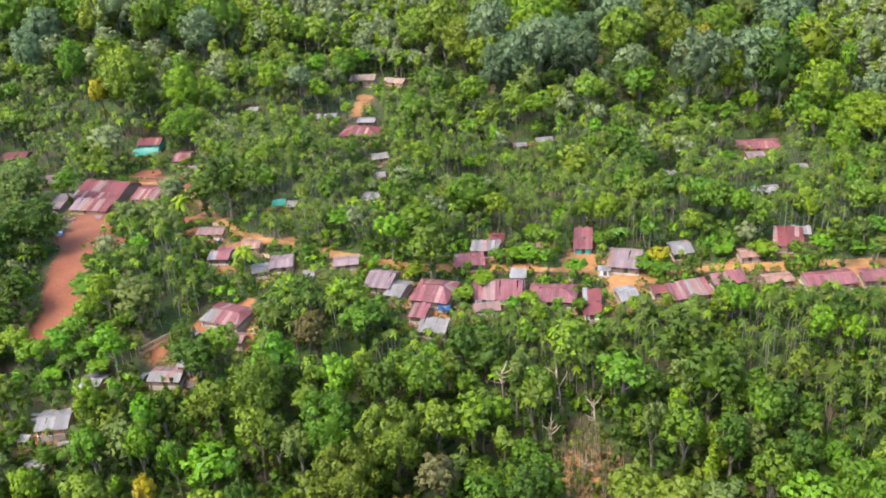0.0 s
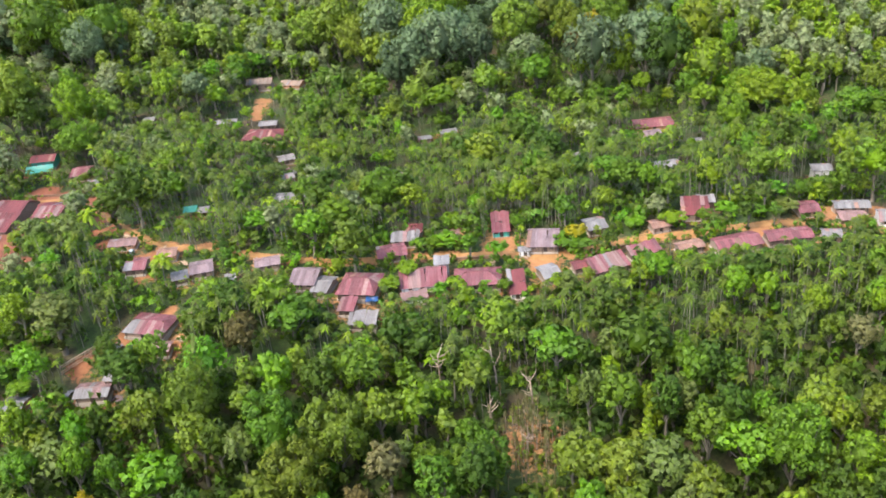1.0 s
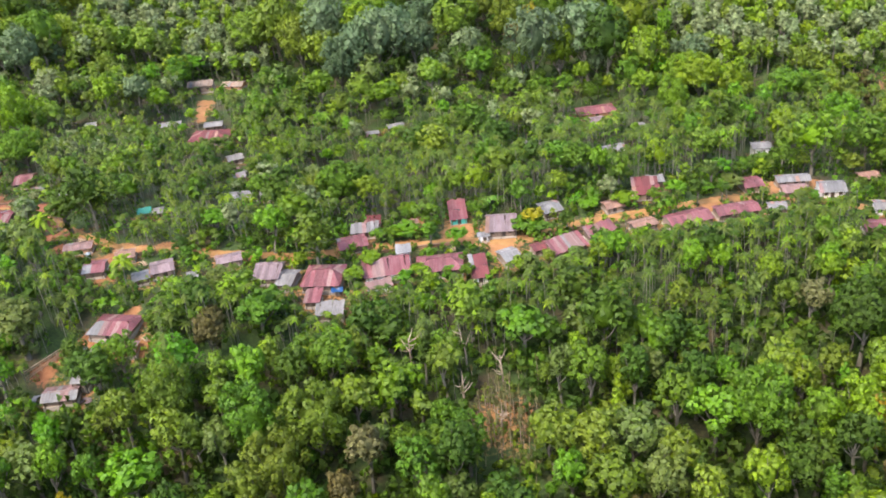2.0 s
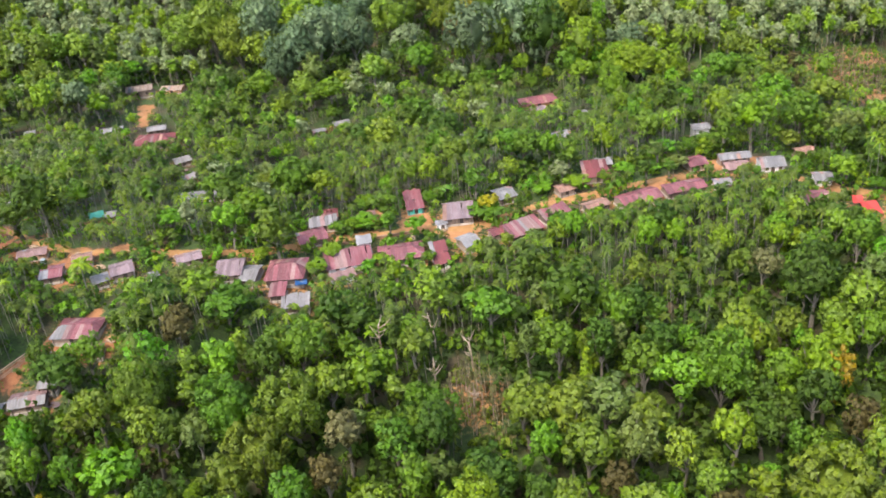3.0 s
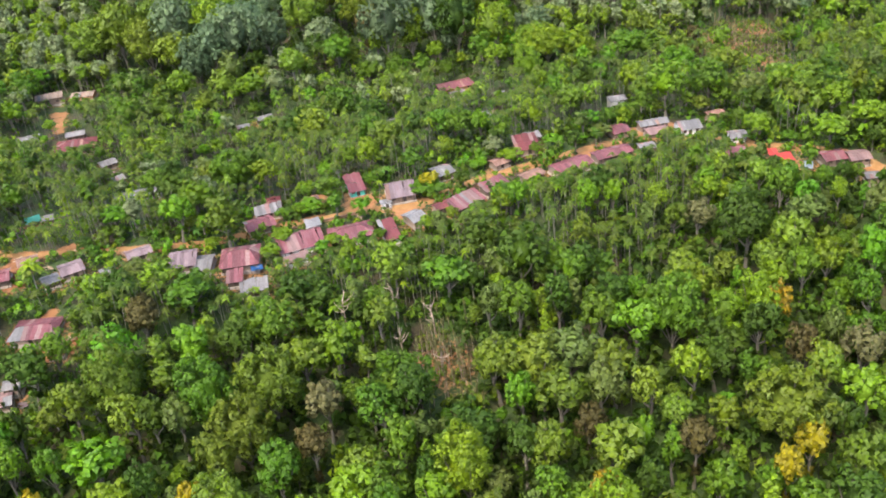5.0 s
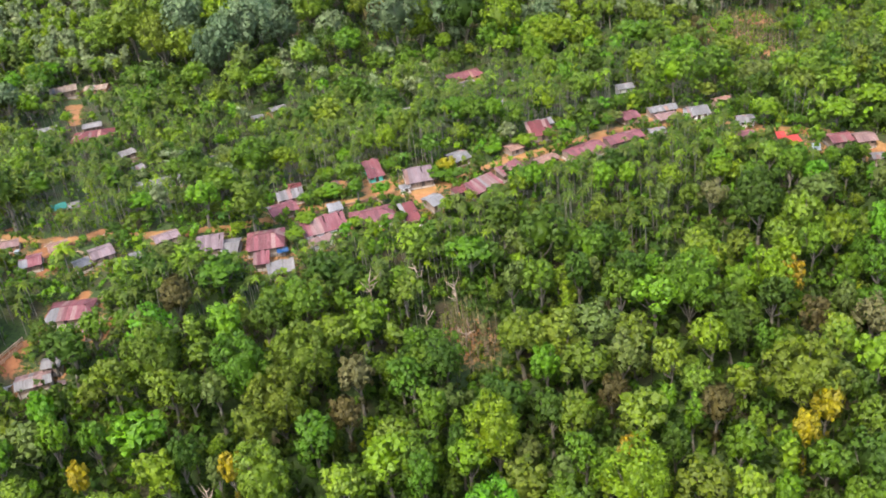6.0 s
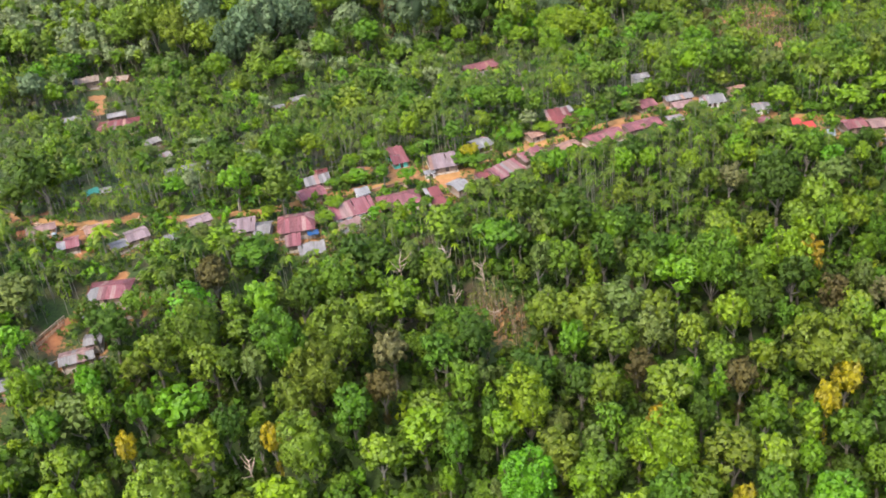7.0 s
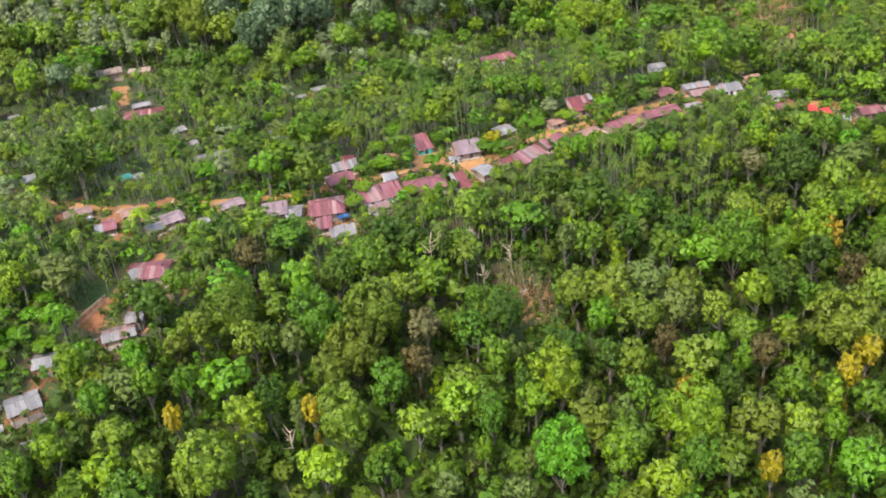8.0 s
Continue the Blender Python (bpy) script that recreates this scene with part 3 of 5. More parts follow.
def house(x, y, length, depth, yaw, roof="red", wall="plank", rise=0.3, eave=2.3, label="", one_slope=False, patches=(), overhang=0.45, back=0.0, hip=0.0):
    """A low village house: plinth, four walls with door and windows, posts, and a roof of tin sheets on a ridge along its length."""
    r = random.Random(int(x * 31 + y * 17))
    z, eave = gz(x, y), max(1.55, eave - 0.55)
    root = tagged(new("village_house"), label, "house", "houses of the hill village")
    root.matrix_world = pose(x, y, z, 0, 0, yaw)
    FOOT.append((x, y, length, depth, yaw))
    hl, hd, th = length / 2 - overhang, depth / 2 - overhang, 0.14
    hl, hd = max(hl, 0.7), max(hd, 0.7)
    bm = bmesh.new()
    box(bm, -hl - 0.25, hl + 0.25, -hd - 0.25, hd + 0.25, -2.2, 0.32)
    part("plinth", bm, CONCRETE, root)
    door = r.uniform(-0.25, 0.25) * hl
    holes = [(door - 0.45, door + 0.45, 0.32, min(2.15, eave - 0.12))]
    for c in (-0.62 * hl, 0.62 * hl):
        if abs(c - door) > 1.1 and hl > 1.6:
            holes.append((c - 0.45, c + 0.45, 1.1, min(1.95, eave - 0.12)))
    holes.sort()
    pierced_wall("front_wall", root, WALL[wall], -hl, hl, -hd - th / 2, -hd + th / 2, 0.32, eave, holes)
    pierced_wall("back_wall", root, WALL[wall], -hl, hl, hd - th / 2, hd + th / 2, 0.32, eave, [])
    top, ridge = depth / 2 * rise, depth * back
    for s in (-1, 1):
        bm = bmesh.new()
        x0, x1 = s * (hl - th / 2), s * (hl + th / 2)
        lo, hi = min(x0, x1), max(x0, x1)
        box(bm, lo, hi, -hd + th / 2, hd - th / 2, 0.32, eave)
        prof = [(-hd, eave), (hd, eave), (ridge, eave + (0.1 if hip else top * 0.85))] if not one_slope else [(-hd, eave), (hd, eave), (hd, eave + top * 1.7)]
        tri = [[bm.verts.new((q, a, b)) for a, b in prof] for q in (lo, hi)]
        bm.faces.new(tri[0][::-1])
        bm.faces.new(tri[1])
        for i in range(3):
            bm.faces.new((tri[0][i], tri[0][(i + 1) % 3], tri[1][(i + 1) % 3], tri[1][i]))
        part("gable_wall" if not hip else "end_wall", bm, WALL[wall], root)
    for x0, x1, z0, z1 in holes:
        bm = bmesh.new()
        if z0 < 0.4:
            box(bm, x0, x1, -hd - 0.02, -hd + 0.03, z0, z1)
            box(bm, x0 + 0.12, x1 - 0.12, -hd - 0.04, -hd - 0.02, z0 + 0.2, z1 - 0.2)
            part("door", bm, DARK_WOOD, root, "dark wooden plank door")
        else:
            box(bm, x0, x1, -hd - 0.01, -hd + 0.03, z0, z1)
            box(bm, (x0 + x1) / 2 - 0.03, (x0 + x1) / 2 + 0.03, -hd - 0.05, -hd - 0.01, z0, z1)
            part("window", bm, DARK_WOOD, root, "dark shuttered window")
    # roof timbers carry the sheets
    bm = bmesh.new()
    half = depth / 2
    if one_slope:
        slopes = [(-half, half, eave, eave + 2 * top)]
        box(bm, -hl, hl, hd - 0.05, hd + 0.05, eave, eave + 1.7 * top)
    else:
        slopes = [(-half, ridge, eave - 0.02, eave + top), (half, ridge, eave - 0.02, eave + top)]
        box(bm, -length / 2 + 0.1 + hip, length / 2 - 0.1 - hip, ridge - 0.06, ridge + 0.06, eave + top - 0.2, eave + top - 0.06)
    top_roof = part("roof", bm, DARK_WOOD, root, "tin sheet roof on dark wooden poles")
    for s in (-1, 1):
        bm = bmesh.new()
        box(bm, -length / 2 + 0.1, length / 2 - 0.1, s * hd - 0.05, s * hd + 0.05, eave - 0.02, eave + 0.08)
        part("purlin", bm, DARK_WOOD, top_roof)
    if roof not in SHEETS:
        SHEETS[roof] = corrugated_sheet()
        SHEETS[roof].materials.append(ROOF[roof])
    cols = max(3, round(length / 0.95))
    if hip:
        hip_roof(root, top_roof, roof, length, depth, eave, top, hip, r, patches)
        slopes = []
    for y0, y1, z0, z1 in slopes:
        run, climb = y1 - y0, z1 - z0
        long = math.hypot(run, climb)
        tiers = 1 if long < 6.8 else 2
        for t in range(tiers):
            for c in range(cols):
                kind = r.choice(("pink", "brown", "grey", "pink")) if r.random() < 0.09 else roof
                for px0, px1, py0, py1, other in patches:
                    u, w = (c + 0.5) / cols, (t + 0.5) / tiers
                    if px0 < u < px1 and py0 < w < py1 and (y0 < 0 or one_slope):
                        kind = other
                if kind not in SHEETS:
                    SHEETS[kind] = corrugated_sheet()
                    SHEETS[kind].materials.append(ROOF[kind])
                sheet = new("roof_sheet", SHEETS[kind])
                sheet.parent = top_roof
                f0 = t / tiers
                wide = length / cols
                ang = math.atan2(climb, abs(run))
                turn = Matrix.Rotation(0 if run > 0 else math.pi, 4, "Z") @ Matrix.Rotation(ang, 4, "X") @ Matrix.Rotation(r.uniform(-0.05, 0.05), 4, "Z")
                px = -length / 2 + c * wide - 0.03 if run > 0 else -length / 2 + (c + 1) * wide + 0.03
                place = Matrix.Translation((px, y0 + run * f0, z0 + climb * f0 + 0.05 + 0.03 * t + 0.012 * (c % 2) + r.uniform(0, 0.02)))
                sheet.matrix_basis = place @ turn @ Matrix.Diagonal((wide + 0.07, long / tiers + 0.1 + r.uniform(-0.3, 0.3), 1, 1))
    if not one_slope and not hip:
        bm = bmesh.new()
        v = [bm.verts.new(p) for p in ((-length / 2, ridge + -0.28, eave + top - 0.01), (-length / 2, ridge + 0, eave + top + 0.13), (-length / 2, ridge + 0.28, eave + top - 0.01),
                                       (length / 2, ridge + -0.28, eave + top - 0.01), (length / 2, ridge + 0, eave + top + 0.13), (length / 2, ridge + 0.28, eave + top - 0.01))]
        for f in ((0, 3, 4, 1), (1, 4, 5, 2), (0, 1, 2), (5, 4, 3)):
            bm.faces.new([v[i] for i in f])
        part("ridge_cap", bm, ROOF[roof], root)
    for px in (-hl * 0.9, 0.0, hl * 0.9):
        bm = bmesh.new()
        box(bm, px - 0.06, px + 0.06, -half + 0.12, -half + 0.24, -0.8, eave + 0.03)
        part("post", bm, DARK_WOOD, root)
    return root


R_, P_, G_, W_ = "low house with faded striped red tin roof", "low house with a weathered purple-grey tin roof", "small shed with a dull grey tin roof", "small house with a bright zinc sheet roof"
# along the road, on the ridge
house(-14.8, 175.1, 6.2, 8.0, -16, "purple", "plank", label=P_, back=0.12)
house(-10.8, 171.9, 4.2, 7.2, -24, "grey", "plank", 0.25, 2.0, G_ + " leaning on a house")
house(-2.8, 170.8, 9.0, 9.4, -17, "red", "plank", 0.34, label=R_ + " above blue tarpaulin", hip=2.2)
house(-5.9, 164.0, 3.8, 4.6, -16, "red", "plank", 0.2, 1.7, "low red tin lean-to before a house", True)
house(-2.7, 159.2, 6.2, 4.4, -14, "grey", "plank", 0.2, 2.2, G_, True)
house(11.5, 171.0, 10.6, 8.8, -4, "red", "plaster", 0.34, label=R_ + " and white walls", patches=[(0.2, 0.45, 0, 1, "pink")], back=0.18)
house(8.9, 165.0, 6.0, 2.8, 1, "pink", "plaster", 0.2, 1.8, "white porch with a worn pink tin roof", True)
house(16.1, 174.8, 3.6, 3.8, -3, "white", "plaster", 0.1, 3.6, "small flat lean-to with white zinc roof", True)
house(23.6, 169.2, 10.6, 7.6, -10, "red", "plank", 0.34, label=R_ + " and pale sheets", hip=2.6)
house(31.7, 164.4, 3.9, 7.8, -4, "crimson", "plaster", 0.25, 2.2, "narrow house with a dark red tin roof", True)
house(39.4, 167.7, 4.4, 6.0, 13, "white", "plank", 0.25, 2.2, W_ + " beside the road")
house(8.8, 189.4, 6.8, 4.0, -8, "grey", "plank", 0.2, 2.6, "long shed with pale grey tin roof", True)
house(5.1, 183.8, 7.0, 6.4, 3, "red", "plank", 0.25, 2.2, R_)
house(11.4, 194.9, 4.0, 5.0, -10, "crimson", "plank", 0.3, 2.6, "small house with a bright dark-red tin roof", hip=1.6)
house(32.4, 191.2, 4.6, 8.0, -7, "red", "turquoise", 0.2, 2.3, "narrow house with red tin roof and turquoise front", True)
house(41.0, 180.9, 7.6, 9.2, -14, "purple", "plank", 0.3, 2.4, P_ + " facing the road", back=0.15)
house(46.9, 168.3, 4.2, 3.8, 8, "crimson", "plank", 0.3, 2.2, "small house with a dark red tin roof among bushes")
house(54.0, 183.8, 5.0, 6.4, 6, "white", "plank", 0.25, 2.3, W_ + " among bushes")
house(52.8, 166.5, 9.0, 5.2, 13, "red", "plank", 0.25, 2.2, "long low shed with dusty red tin roof", True)
house(61.8, 169.2, 7.6, 4.0, 12, "red", "plank", 0.25, 2.1, "long low shed with dusty red tin roof", True)
house(71.9, 168.1, 6.2, 4.2, 8, "brown", "plank", 0.25, 2.2, "shed with a rusted brown-red tin roof")
house(82.0, 166.1, 10.6, 6.4, 5, "red", "plank", label=R_ + " beside the road")
house(93.7, 165.6, 10.2, 5.4, -4, "red", "plank", 0.25, 2.2, R_)
house(78.3, 183.1, 6.6, 6.6, -14, "crimson", "plank", 0.25, 2.4, "house with a deep red tin roof under trees", True)
house(82.2, 186.3, 4.2, 3.4, -12, "white", "plank", 0.12, 3.0, W_ + " behind a red-roofed house", True)
house(103.7, 178.1, 5.0, 6.0, -6, "red", "plank", 0.25, 2.4, R_)
house(114.1, 177.1, 8.2, 4.4, -14, "white", "plank", 0.3, 2.7, W_ + " on the ridge")
house(111.4, 171.2, 6.2, 5.0, -14, "pink", "plank", 0.25, 2.1, "low house with a pale pink tin roof")
house(119.0, 168.1, 6.2, 6.4, -16, "white", "plaster", 0.4, 2.6, "house with a steep pale zinc roof")
house(133.3, 175.1, 5.2, 4.8, -10, "brown", "plank", 0.3, 2.4, "house with a rusted brown tin roof under trees")
house(122.0, 151.8, 4.4, 5.0, -22, "grey", "plaster", 0.25, 2.4, "small pale house with a grey tin roof")
house(115.1, 144.0, 5.2, 5.6, -15, "red", "plank", 0.25, 2.1, R_)
house(127.3, 125.2, 5.4, 5.6, -18, "red", "plank", 0.25, 2.4, R_)
house(131.1, 121.4, 4.8, 5.4, -22, "pink", "plank", 0.25, 2.4, "low house with a pale pink tin roof")
house(102.5, 162.9, 4.4, 4.2, -16, "grey", "plank", 0.2, 2.2, G_)
house(128.6, 114.3, 3.4, 3.6, -28, "grey", "plank", 0.2, 2.2, G_)
house(119.1, 203.0, 5.2, 4.6, -14, "white", "plaster", 0.25, 4.2, "tall white house standing among palms")
# at the red clearing and below it
house(-101.8, 238.4, 15.5, 15.0, -18, "crimson", "plank", 0.32, 2.8, "large house with a wide dark red tin roof", patches=[(0.3, 0.5, 0.5, 1, "pink")], back=0.15)
house(-101.2, 226.2, 12.0, 5.6, -14, "crimson", "plank", 0.2, 2.0, "patched dark red lean-to roof along a large house", True, [(0, 0.3, 0, 1, "purple"), (0.3, 0.45, 0, 1, "brown"), (0.6, 0.75, 0, 1, "pink")])
house(-112.6, 231.0, 4.6, 7.0, -16, "purple", "plank", 0.2, 1.9, "low lean-to of torn pale roofing sheets", True, [(0.3, 0.6, 0, 1, "grey")])
house(-86.2, 233.6, 8.6, 9.6, -18, "crimson", "plank", 0.3, 2.4, "house with a dark red and pink tin roof", patches=[(0.1, 0.35, 0, 1, "pink"), (0.7, 0.9, 0, 1, "pink")])
house(-101.8, 282.0, 8.0, 6.8, -3, "crimson", "turquoise", 0.3, 3.4, "house with turquoise walls under a dark red roof")
house(-87.4, 269.6, 5.6, 8.4, -8, "red", "plank", 0.25, 2.4, R_, patches=[(0, 1, 0.5, 1, "pink")])
house(-143.9, 273.1, 8.8, 6.4, -3, "crimson", "plank", label="house with a red tin roof among trees")
house(-124.3, 254.6, 6.4, 6.4, -3, "pink", "plank", label="house with a dull pink tin roof")
house(-69.9, 241.9, 3.8, 5.6, 4, "white", "plank", 0.35, 2.4, W_ + " under trees")
house(-81.2, 257.6, 3.6, 2.4, 0, "white", "plank", 0.15, 1.9, "tiny hut with white zinc roof", True)
house(-42.1, 215.2, 3.2, 4.0, -2, "grey", "plank", 0.25, 2.1, G_)
house(-59.4, 198.3, 7.0, 4.4, -4, "pink", "mud", 0.25, 2.1, "low house with a pale pink tin roof")
house(-54.1, 186.4, 5.2, 6.2, -6, "red", "plank", 0.25, 2.2, R_, patches=[(0, 0.4, 0, 1, "white")])
house(-47.6, 190.2, 4.8, 4.8, 0, "brown", "mud", 0.25, 2.1, "small house with a rusted tin roof on bare earth")
house(-38.8, 182.2, 5.4, 6.2, 6, "purple", "plank", 0.25, 2.2, P_)
house(-43.5, 179.8, 4.0, 4.6, 10, "grey", "plank", 0.2, 2.0, G_)
house(-48.3, 164.4, 9.8, 7.8, -22, "red", "plank", 0.28, 2.1, "house with a red tin roof and bare white sheets", patches=[(0, 0.26, 0, 1, "white"), (0.26, 0.36, 0, 1, "pink"), (0.36, 0.45, 0, 1, "white"), (0.62, 0.72, 0, 1, "pink")], hip=1.2)
house(-45.1, 157.5, 3.8, 4.2, -10, "pink", "mud", 0.2, 2.0, "small shed with pale pink tin roof")
house(-58.3, 148.7, 7.2, 5.4, -6, "pink", "plank", 0.25, 2.1, "house with a patched pale roof below trees", patches=[(0, 0.5, 0, 1, "grey"), (0.8, 1, 0, 1, "white")])
house(-54.2, 151.6, 4.0, 4.6, -16, "grey", "plank", 0.25, 2.2, G_ + " behind a patched house")
house(-74.0, 148.0, 4.8, 5.8, -12, "white", "mud", 0.28, 2.3, W_ + " on the lower slope")
house(-79.8, 139.7, 6.8, 7.0, 4, "white", "mud", 0.28, 2.3, W_ + " with shaded pale sheets")
house(-80.9, 130.0, 4.6, 3.2, -4, "grey", "mud", 0.25, 2.1, G_ + " below the slope")
house(-85.6, 136.2, 2.4, 2.2, 6, "white", "plank", 0.12, 1.9, "tiny hut with white zinc roof", True)
# in the hollow behind the ridge
house(-31.2, 283.6, 13.4, 9.4, -16, "crimson", "plank", 0.32, 2.4, "wide house with a dark red tin roof in the palms", hip=4.2)
house(-30.4, 292.6, 6.4, 5.0, -8, "grey", "plank", 0.25, 2.9, G_ + " behind a red-roofed house")
house(-44.9, 297.0, 7.6, 4.6, -3, "white", "plank", 0.22, 2.2, "long hut with a pale zinc roof")
house(-35.6, 334.0, 9.6, 7.0, -6, "thatch", "plank", 0.32, 3.2, "wooden house with a pale brown board roof")
house(-24.0, 336.4, 8.6, 6.0, -22, "thatch", "mud", 0.25, 2.0, "low house with a pale brown board roof")
house(-23.8, 264.0, 5.2, 5.0, 12, "grey", "plank", 0.25, 2.1, G_ + " in the palms")
house(-22.4, 247.6, 3.8, 4.4, 8, "grey", "plank", 0.25, 2.1, G_ + " in the palms")
house(-18.8, 228.1, 12.4, 4.8, -10, "grey", "plaster", 0.2, 2.3, "long low house with a pale grey tin roof")
house(1.9, 249.6, 5.2, 4.4, 0, "grey", "plank", 0.25, 2.1, G_ + " hidden in the palms")
house(9.8, 248.0, 3.4, 3.8, 4, "white", "plaster", 0.3, 2.3, "small white hut in the palms")
house(20.4, 273.4, 4.4, 3.4, 0, "white", "plank", 0.2, 2.3, W_ + " in the palms")
house(93.2, 263.9, 12.6, 7.4, -5, "red", "mud", 0.28, 2.4, "wide house with a dusty red tin roof at the forest edge", hip=2.6)
house(89.8, 254.3, 5.4, 5.4, 0, "purple", "plank", 0.25, 2.2, P_ + " below a red-roofed house")
house(61.7, 241.0, 4.4, 3.8, 0, "white", "plank", 0.2, 2.2, W_ + " in the palms")
house(82.8, 218.4, 6.8, 4.6, 3, "white", "plaster", 0.25, 2.4, W_ + " behind palm trunks")
house(28.3, 275.4, 5.6, 4.2, 0, "white", "plank", 0.2, 2.2, W_ + " in the palms")
house(-71.2, 303.9, 3.8, 4.6, 0, "white", "plank", 0.25, 2.2, W_ + " in the palms")
house(19.9, 189.0, 4.4, 3.2, 0, "brown", "mud", 0.2, 2.1, "small shed with a rusted tin roof", True)
house(68.5, 179.2, 4.8, 4.4, 4, "brown", "plank", 0.25, 2.1, "small shed with a rusted brown tin roof")
house(98.7, 240.5, 4.0, 3.6, 0, "white", "plank", 0.25, 2.2, W_ + " in the palms")
house(-23.8, 182.6, 6.0, 4.6, 4, "purple", "plank", 0.25, 2.1, P_ + " half hidden by palms")
house(-31.8, 177.0, 2.4, 2.4, 10, "white", "plaster", 0.2, 1.9, "tiny white-walled hut with a zinc roof", True)
house(35.8, 177.3, 3.0, 1.8, -8, "white", "plaster", 0.15, 1.5, "low white shelter before a purple-roofed house", True)


def mud_wall(line, height, label):
    """A low mud wall along the road's edge."""
    for (ax, ay), (bx, by) in zip(line, line[1:]):
        long, z0, z1 = math.hypot(bx - ax, by - ay), gz(ax, ay), gz(bx, by)
        n, bm, rows = max(2, int(long / 0.8)), bmesh.new(), []
        r = random.Random(int(ax * 9 + ay))
        for i in range(n + 1):
            u, j = i / n, r.uniform(-0.06, 0.06)
            x, y, z = ax + (bx - ax) * u, ay + (by - ay) * u, z0 + (z1 - z0) * u
            px, py = -(by - ay) / long * 0.22, (bx - ax) / long * 0.22
            rows.append([bm.verts.new(p) for p in ((x - px * 1.3, y - py * 1.3, z - 0.7), (x - px, y - py, z + height + j), (x + px, y + py, z + height + j), (x + px * 1.3, y + py * 1.3, z - 0.7))])
        for a, b in zip(rows, rows[1:]):
            for k in range(3):
                bm.faces.new((a[k], b[k], b[k + 1], a[k + 1]))
        bm.faces.new(rows[0])
        bm.faces.new(rows[-1][::-1])
        me = bpy.data.meshes.new("mud_wall")
        bm.to_mesh(me)
        bm.free()
        me.materials.append(DARK_MUD)
        tagged(new("mud_wall", me), label, "wall", "low mud walls by the road")


mud_wall([(6.5, 179.6), (17.7, 179.9), (28.6, 178.5)], 0.55, "low dark mud wall edging the earth road")
mud_wall([(46.6, 172.5), (55.4, 174.0), (60.1, 174.4)], 0.6, "low dark mud wall edging the earth road")
mud_wall([(-110.9, 259.6), (-98.6, 257.5), (-87.9, 253.3)], 0.6, "low mud wall behind the red clearing")


def water_tank(x, y):
    """A squat ribbed plastic tank with a domed lid."""
    root = tagged(new("water_tank"), "squat white plastic water tank with domed lid", "tank")
    root.matrix_world = pose(x, y, gz(x, y))
    for name, prof in (("body", [(0.0, 0), (0.62, 0), (0.65, 0.3), (0.61, 0.35), (0.65, 0.4), (0.65, 0.75), (0.61, 0.8), (0.65, 0.85), (0.63, 1.1), (0.3, 1.3), (0.0, 1.32)]),
                       ("lid", [(0.0, 1.3), (0.24, 1.3), (0.24, 1.38), (0.12, 1.42), (0.0, 1.43)])):
        n, v, t = 16, [], []
        for rad, z in prof:
            v += [(rad * math.cos(a * 2 * math.pi / n), rad * math.sin(a * 2 * math.pi / n), z) for a in range(n)]
        for k in range(len(prof) - 1):
            for a in range(n):
                q, w = k * n + a, k * n + (a + 1) % n
                t += [(q, w, w + n), (q, w + n, q + n)]
        ob = new(name, mesh_np(name, np.array(v), np.array(t), [TARP["white"]]))
        ob.parent = root


water_tank(-56.9, 194.3)
FOOT.append((-57.0, 194.4, 1.4, 1.4, 0))
# no building: keeps the earth path here open to the camera
FOOT.append((-34.4, 314.6, 4.0, 12.0, 0))


def tarp(x, y, w, d, yaw, colour, label, tilt=14, lift=1.6):
    """A sheet of tarpaulin that sags between four poles."""
    root = tagged(new("tarpaulin_shelter"), label, "tarpaulin")
    root.matrix_world = pose(x, y, gz(x, y), 0, 0, yaw)
    FOOT.append((x, y, w + 2.5, d, yaw))
    n, v = 8, []
    for low in (0, -0.015):
        for j in range(n + 1):
            for i in range(n + 1):
                a, b = i / n, j / n
                sag = 0.25 * math.sin(math.pi * a) * math.sin(math.pi * b) + 0.04 * math.sin(9 * a + 5 * b)
                v.append(((a - 0.5) * w, (b - 0.5) * d, lift + (b - 0.5) * d * math.tan(radians(tilt)) - sag + low))
    k, f = n + 1, []
    for j in range(n):
        for i in range(n):
            q = j * k + i
            f += [(q, q + 1, q + k + 1, q + k), (k * k + q + k, k * k + q + k + 1, k * k + q + 1, k * k + q)]
    me = bpy.data.meshes.new("sheet")
    me.from_pydata(v, [], f)
    me.materials.append(TARP[colour])
    ob = new("sheet", me)
    ob.parent = root
    for a in (-1, 1):
        for b in (-1, 1):
            bm = bmesh.new()
            px, py = a * w / 2, b * d / 2
            box(bm, px - 0.04, px + 0.04, py - 0.04, py + 0.04, -1.2, lift + b * d / 2 * math.tan(radians(tilt)))
            part("pole", bm, DARK_WOOD, root)


tarp(120.4, 136.9, 2.2, 2.6, -28, "red", "bright red tarpaulin on poles beside the road")
tarp(120.3, 132.1, 3.6, 3.8, -12, "red", "bright red tarpaulin on poles beside the road", 20)
tarp(121.7, 126.4, 2.0, 2.6, -40, "white", "pale bluish tarpaulin on poles")
tarp(-0.5, 164.9, 2.7, 1.5, -10, "blue", "blue tarpaulin at the eave of a red-roofed house", 16, 2.0)
tarp(-45.5, 214.9, 3.8, 2.8, 4, "turquoise", "turquoise tarpaulin shelter among trees", 12, 2.0)
# added sheet in place of the turquoise wall of the house behind
tarp(-102.2, 275.6, 8.5, 3.0, 0, "turquoise", "wide turquoise sheet standing in for a red-roofed house's wall", 22, 2.2)
tarp(-103.0, 207.6, 1.6, 1.6, 10, "blue", "small blue tarpaulin on bare red earth", 14, 0.9)


build_ground()
build_road()


